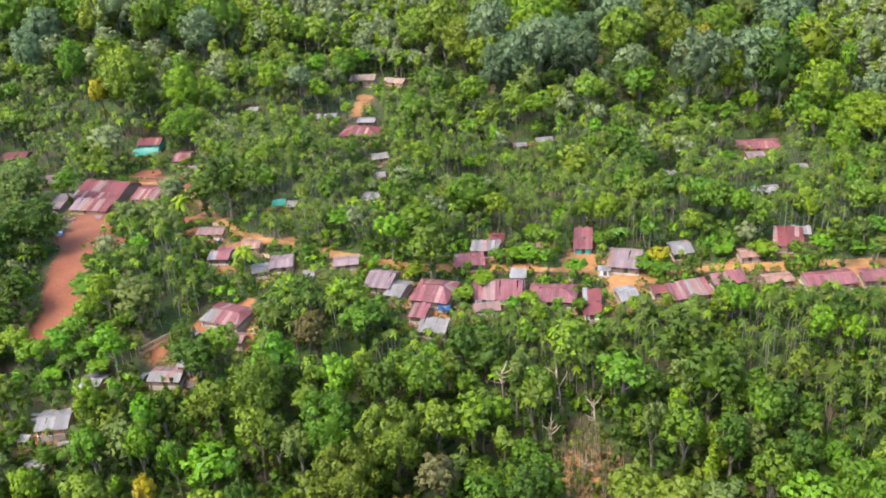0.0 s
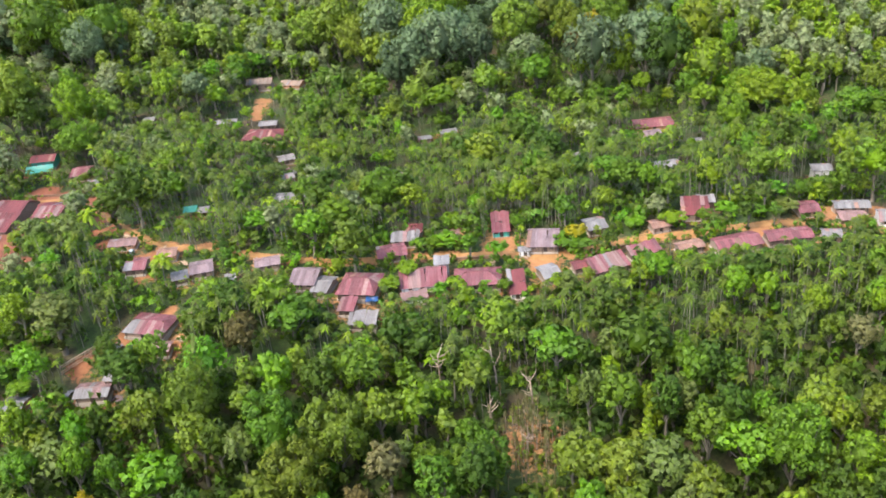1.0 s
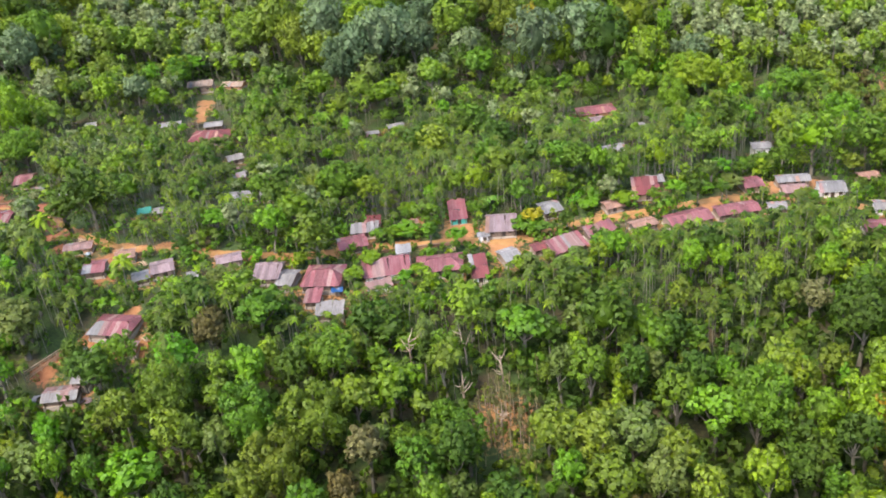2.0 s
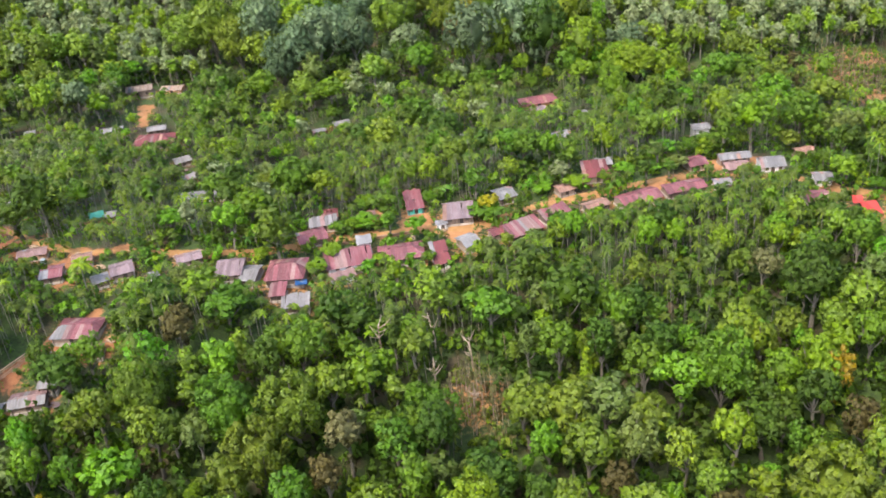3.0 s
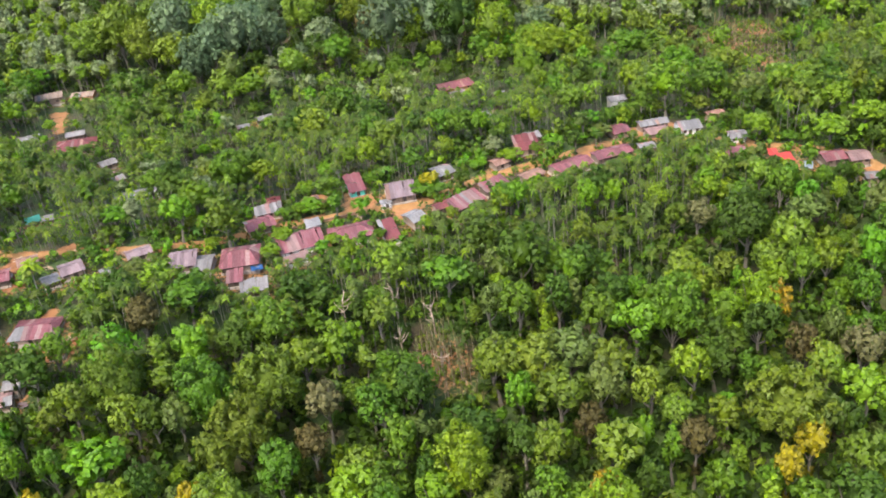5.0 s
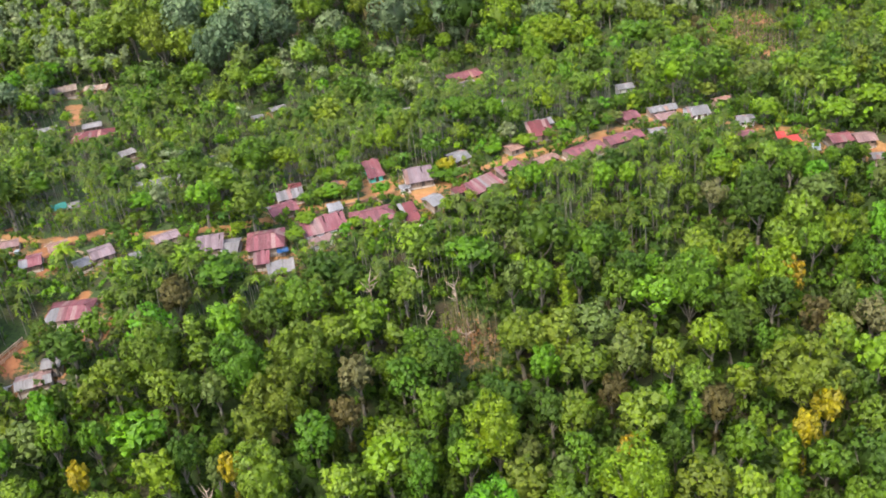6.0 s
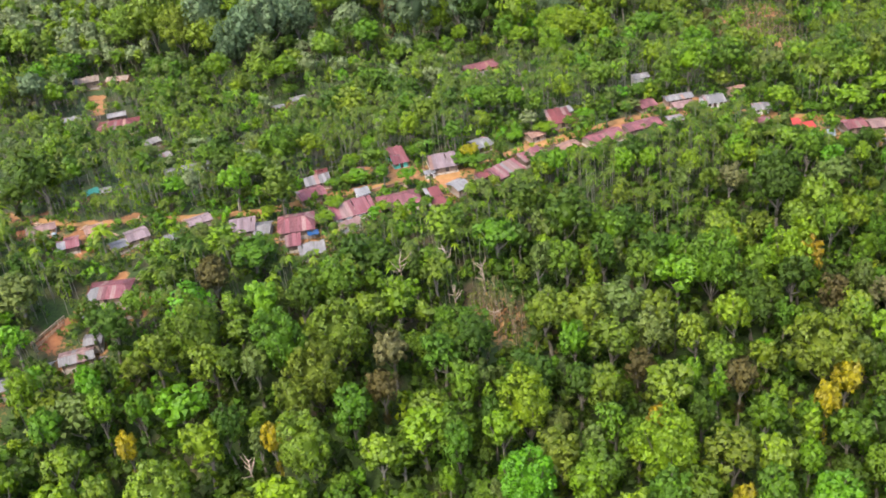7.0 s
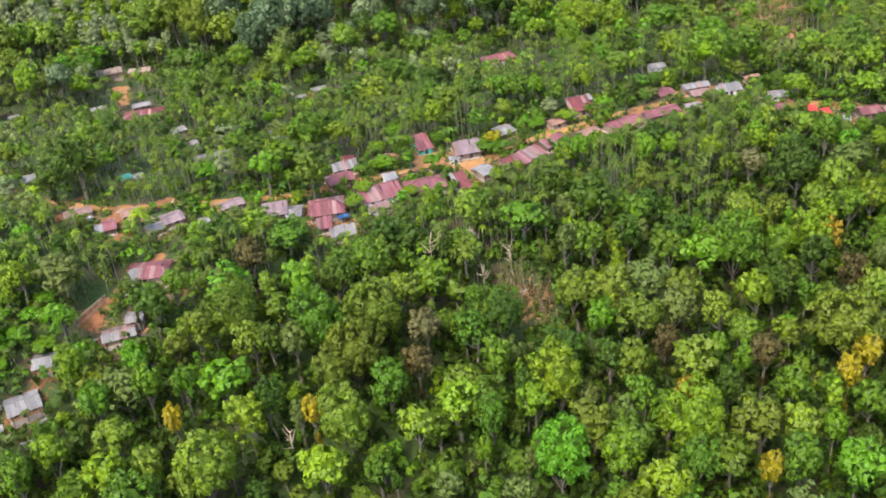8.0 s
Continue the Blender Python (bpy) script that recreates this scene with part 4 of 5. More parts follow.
# ---- trees ----
PALE_WOOD = grain_material("pale_sawn_wood", [(0.3, (0.20, 0.13, 0.08)), (0.7, (0.44, 0.33, 0.23))], 1.5, 0.85, 0.3, (0.5, 4, 4))
PLANK = bpy.data.meshes.new("board")
bm = bmesh.new()
box(bm, -1.1, 1.1, -0.11, 0.11, -0.02, 0.02)
bmesh.ops.bevel(bm, geom=bm.edges[:], offset=0.008, segments=1, affect="EDGES")
bm.to_mesh(PLANK)
bm.free()
PLANK.materials.append(PALE_WOOD)


def board_pile(x, y):
    """Sawn boards thrown on a heap."""
    r = random.Random(int(x * 13 + y * 7))
    root = tagged(new("board_pile"), "untidy pile of pale sawn boards on bare earth", "board pile", "board piles of the yards")
    root.matrix_world = pose(x, y, gz(x, y) + 0.05, 0, 0, r.uniform(0, 180))
    for k in range(9):
        ob = new("board", PLANK)
        ob.parent = root
        ob.matrix_basis = pose(r.uniform(-0.4, 0.4), r.uniform(-0.6, 0.6), 0.03 + 0.05 * k, r.uniform(-3, 3), r.uniform(-4, 4), r.uniform(-22, 22))
    FOOT.append((x, y, 2.4, 1.6, 0))


def tin_scrap(x, y, kind, count):
    """Loose roofing sheets lying over one another."""
    r = random.Random(int(x * 19 + y * 5))
    root = tagged(new("loose_tin_sheets"), "loose bent sheets of pale roofing tin lying beside a house", "tin sheet", "loose tin sheets of the yards")
    root.matrix_world = pose(x, y, gz(x, y) + 0.12, 0, 0, r.uniform(0, 180))
    for k in range(count):
        ob = new("sheet", SHEETS[kind])
        ob.parent = root
        ob.matrix_basis = pose(r.uniform(-1.2, 0.4), r.uniform(-1.4, 0.4), 0.1 + 0.07 * k, r.uniform(-8, 12), r.uniform(-9, 9), r.uniform(-50, 50)) @ Matrix.Diagonal((0.9, r.uniform(1.5, 2.4), 1, 1))
    FOOT.append((x, y, 2.6, 2.4, 0))


def rail_fence(x0, y0, x1, y1):
    """Posts with two long rails of round wood."""
    root = tagged(new("rail_fence"), "rough fence of bare wooden posts and two rails", "fence", "rail fences of the yards")
    root.matrix_world = pose(x0, y0, gz(x0, y0))
    n = max(3, int(math.hypot(x1 - x0, y1 - y0) / 1.6))
    base = gz(x0, y0)
    at = [((x1 - x0) * k / n, (y1 - y0) * k / n, gz(x0 + (x1 - x0) * k / n, y0 + (y1 - y0) * k / n) - base) for k in range(n + 1)]
    for p in at:
        v, t = tube([(p[0], p[1], p[2] - 0.4), (p[0], p[1], p[2] + 1.15)], [0.07, 0.06], 6)
        new("post", mesh_np("post", v, t, [PALE_WOOD])).parent = root
    for h in (0.55, 1.0):
        v, t = tube([(p[0] + 0.07, p[1], p[2] + h) for p in at], [0.1] * len(at), 5)
        new("rail", mesh_np("rail", v, t, [PALE_WOOD])).parent = root


for px, py in ((-60.0, 204.8), (-49.7, 194.7), (-36.5, 193.1), (-27.0, 185.7), (-21.7, 186.8), (-43.5, 187.0), (28.3, 176.5), (67.8, 178.6), (114.6, 173.4), (117.9, 161.8), (35.5, 176.5),
               (-41.2, 167.4), (-42.0, 160.6), (-93.2, 219.3)):
    board_pile(px, py)
for px, py, kind, count in ((-54.6, 161.1, "white", 4), (-52.7, 159.5, "white", 3), (-56.1, 182.8, "grey", 3), (-32.8, 177.9, "grey", 3), (-108.9, 222.4, "grey", 4), (-104.2, 219.5, "pink", 3), (-97.5, 219.6, "purple", 3), (-63.4, 149.9, "white", 3),
                            (-53.8, 147.0, "purple", 3), (-85.0, 142.2, "white", 3), (-76.5, 135.4, "grey", 3), (-23.6, 257.4, "pink", 4), (-21.2, 254.6, "white", 3), (-20.6, 331.6, "thatch", 4), (-27.6, 339.6, "pink", 3), (-18.0, 333.4, "grey", 3), (5.6, 247.6, "pink", 3), (120.0, 206.3, "white", 3)):
    tin_scrap(px, py, kind, count)
rail_fence(-66.7, 156.6, -58.9, 161.5)
rail_fence(-66.0, 155.2, -59.2, 159.9)
rail_fence(-92.4, 243.8, -91.9, 227.4)

HULL = [(-232, 445), (-100, 95), (59, 28), (82, 36), (100, 52), (275, 226), (282, 250), (258, 290), (178, 385), (-45, 455), (-150, 458)]


def inside(x, y):
    ok = np.ones(np.shape(x), bool)
    for (ax, ay), (bx, by) in zip(HULL, HULL[1:] + HULL[:1]):
        ok &= (bx - ax) * (y - ay) - (by - ay) * (x - ax) > 0
    return ok


def spread_points(step, seed, lo=(-235, 28), hi=(285, 460)):
    """A jittered raster over the woods."""
    r = np.random.default_rng(seed)
    gx, gy = np.meshgrid(np.arange(lo[0], hi[0], step), np.arange(lo[1], hi[1], step * 0.92))
    gx = gx + (np.arange(gx.shape[0]) % 2)[:, None] * step / 2
    x, y = gx.ravel() + r.uniform(-0.4, 0.4, gx.size) * step, gy.ravel() + r.uniform(-0.4, 0.4, gx.size) * step
    k = inside(x, y)
    return x[k], y[k]


# open ground kept in the camera's view: place, half width, how far the growth before it stays low, and its height there
OPEN_GROUND = [(a, b - 0.5 * r, 0.7 * r, min(18, 3.2 * r) if b < 176 and a < 0 else min(11, 1.9 * r), 0.5) for a, b, r in YARDS] + [(188, 225, 13, 34, 0.5), (188, 212, 8, 30, 0.5), (204, 236, 8, 30, 0.5)]
SCAR_LINE = smooth_line(SCAR, 1)
THINNED = [(185.6, 236.6, 13), (187.5, 220.7, 9), (203.6, 244.6, 9)]


# middle of the camera path, where the sight lines start
SIGHT = (-22, -25, 106)


def room_for(x, y):
    """The height that a plant may reach: none on roofs and roads, low where it would hide houses or open ground from
    the camera, free elsewhere.
    """
    free, here = np.full(np.shape(x), 99.0), ground_z(x, y)
    for hx, hy, l, d, yaw in FOOT:
        c, s = math.cos(radians(yaw)), math.sin(radians(yaw))
        u, w = (x - hx) * c + (y - hy) * s, -(x - hx) * s + (y - hy) * c
        free = np.where((abs(u) < l / 2 + 1.0) & (abs(w) < d / 2 + 1.0), 0, free)
        gap, slope = hy - d / 2 - y, (SIGHT[2] - gz(hx, hy)) / (hy - SIGHT[1])
        # sight lines toward about the two ends of the camera path
        near, far = hx - (hx - 5) / hy * gap, hx - (hx + 61) / (hy + 27) * gap
        lane = (gap > 0) & (gap < 26) & (x > np.minimum(near, far) - l / 2 - 1.6) & (x < np.maximum(near, far) + l / 2 + 1.6)
        free = np.where(lane, np.minimum(free, np.maximum(gz(hx, hy) + 2.3 + 1.6 * np.sin(1.7 * x + hx) * np.sin(1.3 * y + hy) + slope * gap - here, 1.2)), free)
    for hx, hy, half, reach, low in OPEN_GROUND:
        gap = hy - y
        near, far = hx - (hx - 5) / hy * gap, hx - (hx + 61) / (hy + 27) * gap
        lane = (gap > 0) & (gap < reach) & (x > np.minimum(near, far) - half) & (x < np.maximum(near, far) + half)
        free = np.where(lane, np.minimum(free, np.maximum(gz(hx, hy) + low + 0.6 * gap - here, 1.0)), free)
    for hx, hy in OPEN_ROAD:
        gap = hy - 1.5 - y
        lane = (gap > 0) & (gap < 18) & (abs(x - hx + 0.45 * gap) < 5)
        free = np.where(lane, np.minimum(free, np.maximum(gz(hx, hy) + 0.8 + 0.62 * gap - here, 1.0)), free)
    for _, mx, my, rad, _ in MARKED:
        gap = my - y
        free = np.where((gap > 0.5) & (gap < rad + 8) & (abs(x - mx + 0.3 * gap) < rad * 0.9 + 0.5), np.minimum(free, 4.0 + 0.4 * gap), free)
    gap = 116 - y
    free = np.where((gap > 0) & (gap < 16) & (abs(x - 27 + 0.3 * gap) < 6), np.minimum(free, 3 + 0.5 * gap), free)
    free = np.where(to_line(x, y, ROAD) < np.where(x < -28, 1.2, 1.7), 0, free)
    for hx, hy in SCAR_LINE:
        gap = hy - y
        lane = (gap > 0) & (gap < 24) & (abs(x - hx + (hx - 3) / hy * gap) < 6)
        free = np.where(lane, np.minimum(free, np.maximum(gz(hx, hy) + 0.5 + 0.62 * gap - here, 1.0)), free)
    for a, b, r in THINNED:
        free = np.where(np.hypot(x - a, y - b) < r, np.minimum(free, 2.4), free)
    free = np.where(to_line(x, y, SCAR) < 5.2, 0, free)
    for a, b, r in YARDS:
        free = np.where(np.hypot(x - a, y - b) < r * 0.75, 0, free)
    return free


def forest_edge(x):
    """Where the palm groves of the hollow end and the old forest of the far slope begins."""
    return np.interp(x, (-160, -90, -45, 0, 20, 70, 130, 200), (350, 345, 355, 318, 302, 298, 262, 240))


def grove(x, y):
    """Share of palms among the trees."""
    s = np.interp(x, (-50, 20), (0.5, 0.8)) * np.clip((y - 182) / 10, 0, 1) * np.clip((forest_edge(x) + 4 - y) / 60, 0, 1)
    s = np.maximum(s, 0.88 * np.clip(1.5 - np.hypot((x - 84) / 40, (y - 146) / 24), 0, 1))
    s = np.maximum(s, 0.8 * np.clip(1.4 - np.hypot((x + 66) / 20, (y - 165) / 22), 0, 1))
    s = np.maximum(s, 0.65 * np.clip(1.5 - np.hypot((x + 15) / 45, (y - 158) / 14), 0, 1))
    s = np.maximum(s, 0.6 * np.clip(1.3 - np.hypot((x - 30) / 40, (y - 148) / 14), 0, 1))
    return s


MARKED = []
SHAPES = [("round", 3.3, 14.0), ("round", 2.6, 12.0), ("tall", 2.2, 14.5), ("open", 3.6, 13.5), ("round", 4.4, 16.5), ("tall", 1.8, 12.5), ("big", 6.5, 19.5), ("column", 1.4, 12.5)]
NEAR = [crown_and_trunk(20 + i, rad, h, form, True) for i, (form, rad, h) in enumerate(SHAPES)]
FAR = [crown_and_trunk(40 + i, rad, h, form, False) for i, (form, rad, h) in enumerate(SHAPES)]
NO_WOOD = (np.zeros((0, 3)), np.zeros((0, 3), int))
BUSH = [(NO_WOOD, *crown_and_trunk(60 + i, rad, h, "low", True)[1:]) for i, (rad, h) in enumerate([(1.7, 2.8), (2.1, 3.4), (1.4, 2.2)])]
BUSH_FAR = [(NO_WOOD, *crown_and_trunk(70 + i, rad, h, "low", False)[1:]) for i, (rad, h) in enumerate([(1.7, 2.8), (2.1, 3.4), (1.4, 2.2)])]
ARECA = [palm(80 + i, h, 14, 1.7, 3, 0.15, 0.07) for i, h in enumerate((8.0, 9.2, 10.4, 7.0))]
ARECA_FAR = [palm(90 + i, h, 10, 1.7, 2, 0.23, 0.055, True) for i, h in enumerate((8.0, 9.2, 10.4, 7.0))]

TREE_LABEL = {
    "deep": "forest tree with a dense dark green crown", "mid": "forest tree with a green lobed crown", "olive": "forest tree with a dull olive crown",
    "lime": "forest tree with a fresh yellow-green crown", "vivid": "tree with a bright vivid green crown", "sage": "forest tree with a pale sage-green crown",
    "bluish": "forest tree with a grey-green crown", "yellow": "tree in golden yellow leaf among green trees", "orange": "tree with orange-tinged leaves among green trees",
    "hazy_teal": "tall forest tree, crown tinted blue-green for distance haze", "rust": "tree with a rusty brown withering crown", "dry": "half-bare tree with dry pale leaves"}
KITS = {}


def tree_kit(species, shape):
    """The two meshes of one kind of tree, made once."""
    if (species, shape) not in KITS:
        wood, leaves, bulge = NEAR[shape]
        KITS[species, shape] = (mesh_np("trunk", *wood, [BARK]), mesh_np("crown", *leaves, [LEAF[species]], None, None, bulge), None)
    return KITS[species, shape]


FIRST = {}


def single_tree(species, shape, x, y, size, turn, high=1.0):
    m = pose(x, y, gz(x, y) - 0.1, 0, 0, turn) @ Matrix.Diagonal((size, size, size * high, 1))
    if (species, shape) in FIRST:
        made = copy_thing(FIRST[species, shape], m)
        made.matrix_basis = m
        return made
    root = tagged(new("broadleaf_tree"), TREE_LABEL[species], "tree", "trees of the hillside wood")
    wood, leaves, _ = tree_kit(species, shape)
    for name, me in (("trunk", wood), ("crown", leaves)):
        ob = new(name, me)
        ob.parent = root
    FIRST[species, shape] = root
    root.matrix_basis = m
    return root


DEAD_TREES = ((11.5, 139.1, 10.5), (22.4, 137.6, 11.5), (-5.3, 143.0, 8.5), (28.9, 133.2, 8), (20.3, 130.3, 8), (25.7, 123.4, 7), (-33.6, 109.0, 8))


def marked(species, *spots):
    """Trees that stand out: place, crown radius, height of the crown's middle."""
    for x, y, rad, mid in spots:
        MARKED.append((species, x, y, rad, mid))


# trees of the near slope
marked("vivid", (-56.7, 130.2, 2.5, 11), (-56.1, 123.8, 2.6, 11), (-41.9, 119.6, 4.4, 11), (-20, 136.8, 3.4, 11), (-68.6, 148.5, 3.1, 9), (61.1, 105.1, 4.7, 11), (8.3, 76.5, 4.9, 11), (49.8, 47.5, 3.9, 11), (32.8, 100.9, 2.8, 11), (47.4, 82.3, 1.8, 11), (51.4, 55.7, 2, 11), (108.5, 93.4, 2.7, 11))
marked("mid", (-20.4, 125.5, 5.3, 11), (-12.7, 106.9, 3.8, 11), (-44.5, 147.8, 3, 9), (1.7, 91, 2.7, 11), (68.4, 103, 5.2, 11), (27.5, 79.3, 3.2, 11), (42.9, 121.2, 3.8, 11), (41.8, 52.9, 3.3, 11), (62.4, 57.8, 2.9, 11), (27.7, 61.6, 3.4, 11), (-3.5, 136.3, 4, 11), (9, 102.6, 3, 11), (55.6, 110.2, 3.7, 11), (52.1, 67, 2.7, 11), (-66, 124, 2.8, 11), (-49.3, 121.1, 2.4, 11))
marked("mid", (-82.1, 114.8, 3.1, 11), (95.2, 98.2, 2.8, 11), (101.8, 87.3, 2.7, 11))
marked("olive", (-35, 133.5, 4.9, 11), (-16.6, 115.8, 5.3, 11), (-8.9, 123.3, 5.9, 11), (-22.3, 113.5, 3.2, 11), (-43.6, 132.7, 3.5, 11), (31.3, 87.5, 3.1, 11), (39, 97.1, 4.4, 11), (40.5, 62.5, 4.6, 11), (72.4, 74.7, 6.7, 11), (16.1, 79.3, 4, 11), (32.8, 110.3, 4.1, 11), (31.7, 59.3, 3.3, 11), (-1, 126.9, 3.6, 11), (76.6, 61.9, 3.7, 11))
marked("deep", (-50.4, 144.9, 3.8, 9), (-35.5, 112.6, 2.7, 11), (-53.6, 149.2, 2.4, 9), (-12.1, 134.7, 3.4, 11), (28.1, 90.9, 3.1, 11), (10.6, 93.9, 2.2, 11), (42.3, 72.6, 2.5, 11), (-30.7, 125.1, 3, 11), (80, 67.9, 2.1, 11))
marked("sage", (-34.6, 126.3, 3.4, 11), (-23.7, 102.9, 4.9, 11), (-64.4, 115.2, 3.2, 11), (-50.8, 103.3, 5.2, 11), (-59.9, 106.9, 2.6, 11), (-11.7, 96.3, 3.2, 11), (41.2, 81.6, 4.6, 11), (47.2, 58.9, 3, 11), (53.3, 89.9, 3.1, 11), (83.7, 78.3, 2.9, 11), (84.5, 79.2, 3.3, 11), (97.8, 104.5, 3.8, 11))
marked("rust", (-5.7, 108.8, 2.7, 11), (-27.3, 149.2, 3, 9), (53.7, 76.5, 2.7, 11), (83.8, 84, 3.3, 11))
marked("yellow", (-28.5, 107.3, 1.9, 11), (63.9, 64.8, 2.3, 11), (71.3, 67.3, 2.6, 11), (36.5, 53.9, 1.9, 11))
marked("lime", (-40.7, 110.8, 3.5, 11), (-67.3, 108.8, 3.3, 11), (-31.1, 95.7, 4.2, 11), (-46.5, 105.7, 2.5, 11), (-74.7, 164.6, 3.1, 9), (-68.5, 133.7, 2.8, 11), (-2.5, 97.2, 4.6, 11), (16.7, 91.7, 5, 11), (10.2, 89.9, 3, 11), (32.5, 69, 5.3, 11), (63, 90.7, 3.2, 11), (-2.2, 87, 1.6, 11), (83.9, 94.3, 2.7, 11), (19.8, 61.3, 3.7, 11), (-75.3, 116.6, 2.7, 11), (87, 72.5, 3.8, 11))
marked("orange", (-53.5, 115.6, 1.8, 11), (34.7, 74.9, 2.3, 11), (85.7, 93.8, 2.4, 11))
marked("dry", (-0.6, 115.8, 3.3, 11), (92.7, 78.9, 3.7, 11))
marked("bluish", (-66.3, 161.1, 4.7, 9), (46, 105, 4.6, 11), (47.4, 95.1, 3.5, 11), (38.2, 123.8, 2.5, 11), (-26.6, 123.4, 2.8, 11), (78.1, 70.6, 2.4, 11), (91.4, 85.1, 1.9, 11))
# trees of the village, the hollow and the far slope
marked("lime", (77.3, 293.4, 2.9, 12), (30.7, 337.4, 9, 14), (-64, 303.9, 3.6, 12), (-92.1, 295.9, 5.5, 12), (12.2, 201.5, 3.4, 8), (90.9, 100.8, 3, 9), (4, 168.1, 2.3, 3), (18, 166.2, 1.9, 3), (-7.1, 178.8, 1.9, 1.8), (40.7, 161.5, 2.2, 3.5), (71.6, 179.3, 3, 2.5), (8, 173.3, 2.4, 3), (20.6, 196.3, 2.6, 3), (128.7, 127.8, 3.5, 4), (139, 127.4, 3.5, 6))
marked("lime", (123.2, 146.2, 3, 5), (120.7, 258.5, 6, 8), (109.7, 240.1, 5, 8))
marked("vivid", (62.9, 181.1, 2.5, 1.8), (60.6, 154.2, 2.4, 8), (-26.3, 195.3, 2.8, 5), (29.4, 176.4, 2.3, 3.6), (18.4, 185.7, 3.2, 2.2), (84.9, 180.1, 2.4, 2.5), (91.5, 178.1, 2, 1.8), (-83.4, 150.6, 2.6, 2.5), (-78.4, 157.3, 2.8, 2.5), (-74.3, 160.8, 2.6, 2.5), (-70.8, 164.5, 2.4, 2.5), (-73.4, 150.8, 2.6, 3), (-81.5, 154.7, 2.2, 2.5), (27.8, 201.1, 2.4, 4), (108.8, 113.3, 2.8, 8))
marked("vivid", (96.4, 130.5, 2.6, 8), (118.6, 306.8, 5.5, 12))
marked("yellow", (86.7, 317.5, 2.7, 13), (-121.8, 297, 2.9, 12), (48.4, 178.2, 2.3, 3.8))
marked("sage", (-115, 308.2, 7, 13))
marked("rust", (-26.9, 153.2, 2.5, 8), (77.8, 306.7, 3.4, 12))
marked("mid", (34.7, 137.4, 4.6, 8), (-88.1, 279.1, 6, 8), (5.1, 209.5, 5.6, 8), (-83.3, 175.8, 3.9, 3), (62.1, 200.1, 4.3, 8), (-17.4, 154.1, 4, 6), (28.7, 163.4, 1.6, 3), (47.0, 176.6, 4.0, 2.4), (12, 185, 2.2, 2.2), (-15.3, 158.4, 3.6, 5), (36.6, 189.1, 1.9, 3), (126.1, 138.1, 1.9, 3), (-84.8, 177.8, 3, 3), (-84.3, 184.5, 2.6, 3), (-77.2, 193.3, 3.2, 4))
marked("mid", (93.6, 321.8, 8, 13), (46.4, 215.5, 3.4, 8), (65.1, 208.6, 3.4, 6))
marked("olive", (2.6, 335.9, 7, 13))
marked("bluish", (-122.5, 230.5, 6.4, 8), (98.5, 178.8, 3.2, 2.5))
marked("deep", (-104.3, 197.3, 6.5, 8), (-111.6, 189.4, 6, 8), (-63.3, 211.4, 4.2, 6))
marked("dry", (88.9, 123.3, 3.1, 8))
marked("hazy_teal", (-160.6, 349.7, 7.5, 12), (-95.8, 339.4, 6.8, 12), (-53.4, 302.3, 4.3, 12), (-158, 328.2, 5.4, 12), (36.5, 319.7, 8, 12), (14.6, 305.8, 5.4, 12))
marked("sage", (-142.1, 358.5, 6.7, 12), (-115.2, 300.9, 6.3, 12), (-53.7, 348.7, 4.8, 12), (-14.3, 359.3, 8, 12), (59.4, 322.3, 8, 12), (42.8, 284.9, 4, 12), (106.8, 309.3, 5.8, 12), (98, 193.1, 3.5, 8), (163.9, 209.2, 4.6, 8))
marked("olive", (-117.7, 348.7, 5.4, 12), (2.5, 345.2, 6, 12), (78.5, 319.1, 5.6, 12), (46.8, 204.3, 3.9, 8), (85.1, 126.1, 2.7, 8), (121.4, 192, 3.2, 8))
marked("mid", (-105.2, 347.3, 5.2, 12), (-137.4, 317.6, 4.9, 12), (27.9, 283.9, 4.6, 8), (65, 196, 3.8, 8), (6.7, 291.8, 4.5, 12), (60.2, 288.9, 4.8, 12), (67.5, 277.3, 4, 8), (-15.2, 210, 3.2, 8), (151.8, 161.4, 3.3, 8), (143.8, 235.8, 4.8, 8), (-7.8, 192.1, 4.1, 8), (161, 181.5, 3.9, 8))
marked("lime", (26.8, 330.2, 7.4, 12), (90.7, 294.4, 5, 12), (95.3, 283.4, 2.9, 8), (38.6, 195.3, 2.7, 8), (102.3, 218, 2.9, 8), (108.2, 260.6, 4.1, 8), (123.6, 253, 6.8, 8), (141, 139.6, 3.5, 8), (78.9, 141.1, 2, 8), (85.2, 133.7, 2.5, 8), (95.3, 128.3, 2, 8))
marked("vivid", (69.3, 191.9, 2.3, 8), (125.5, 286.1, 2.5, 12), (-13.1, 185.6, 3.4, 8), (120.6, 217.1, 3.1, 8), (148.3, 212.2, 5.3, 8), (73.4, 144.1, 2.8, 8))
marked("deep", (-9.4, 220.3, 3.3, 8), (131.8, 157.1, 3.1, 8), (-11.6, 204.2, 3.4, 8))
marked("bluish", (107, 109.9, 4, 8))
marked("vivid", (-83.3, 156.2, 3.0, 5), (-81, 160.2, 2.8, 5), (-87.2, 152.6, 3.0, 6))
marked("lime", (-79.4, 165.3, 2.8, 5), (-77.3, 169.5, 2.6, 5), (-93.8, 156.7, 3.2, 6))
marked("lime", (114.5, 109.6, 1.6, 8))

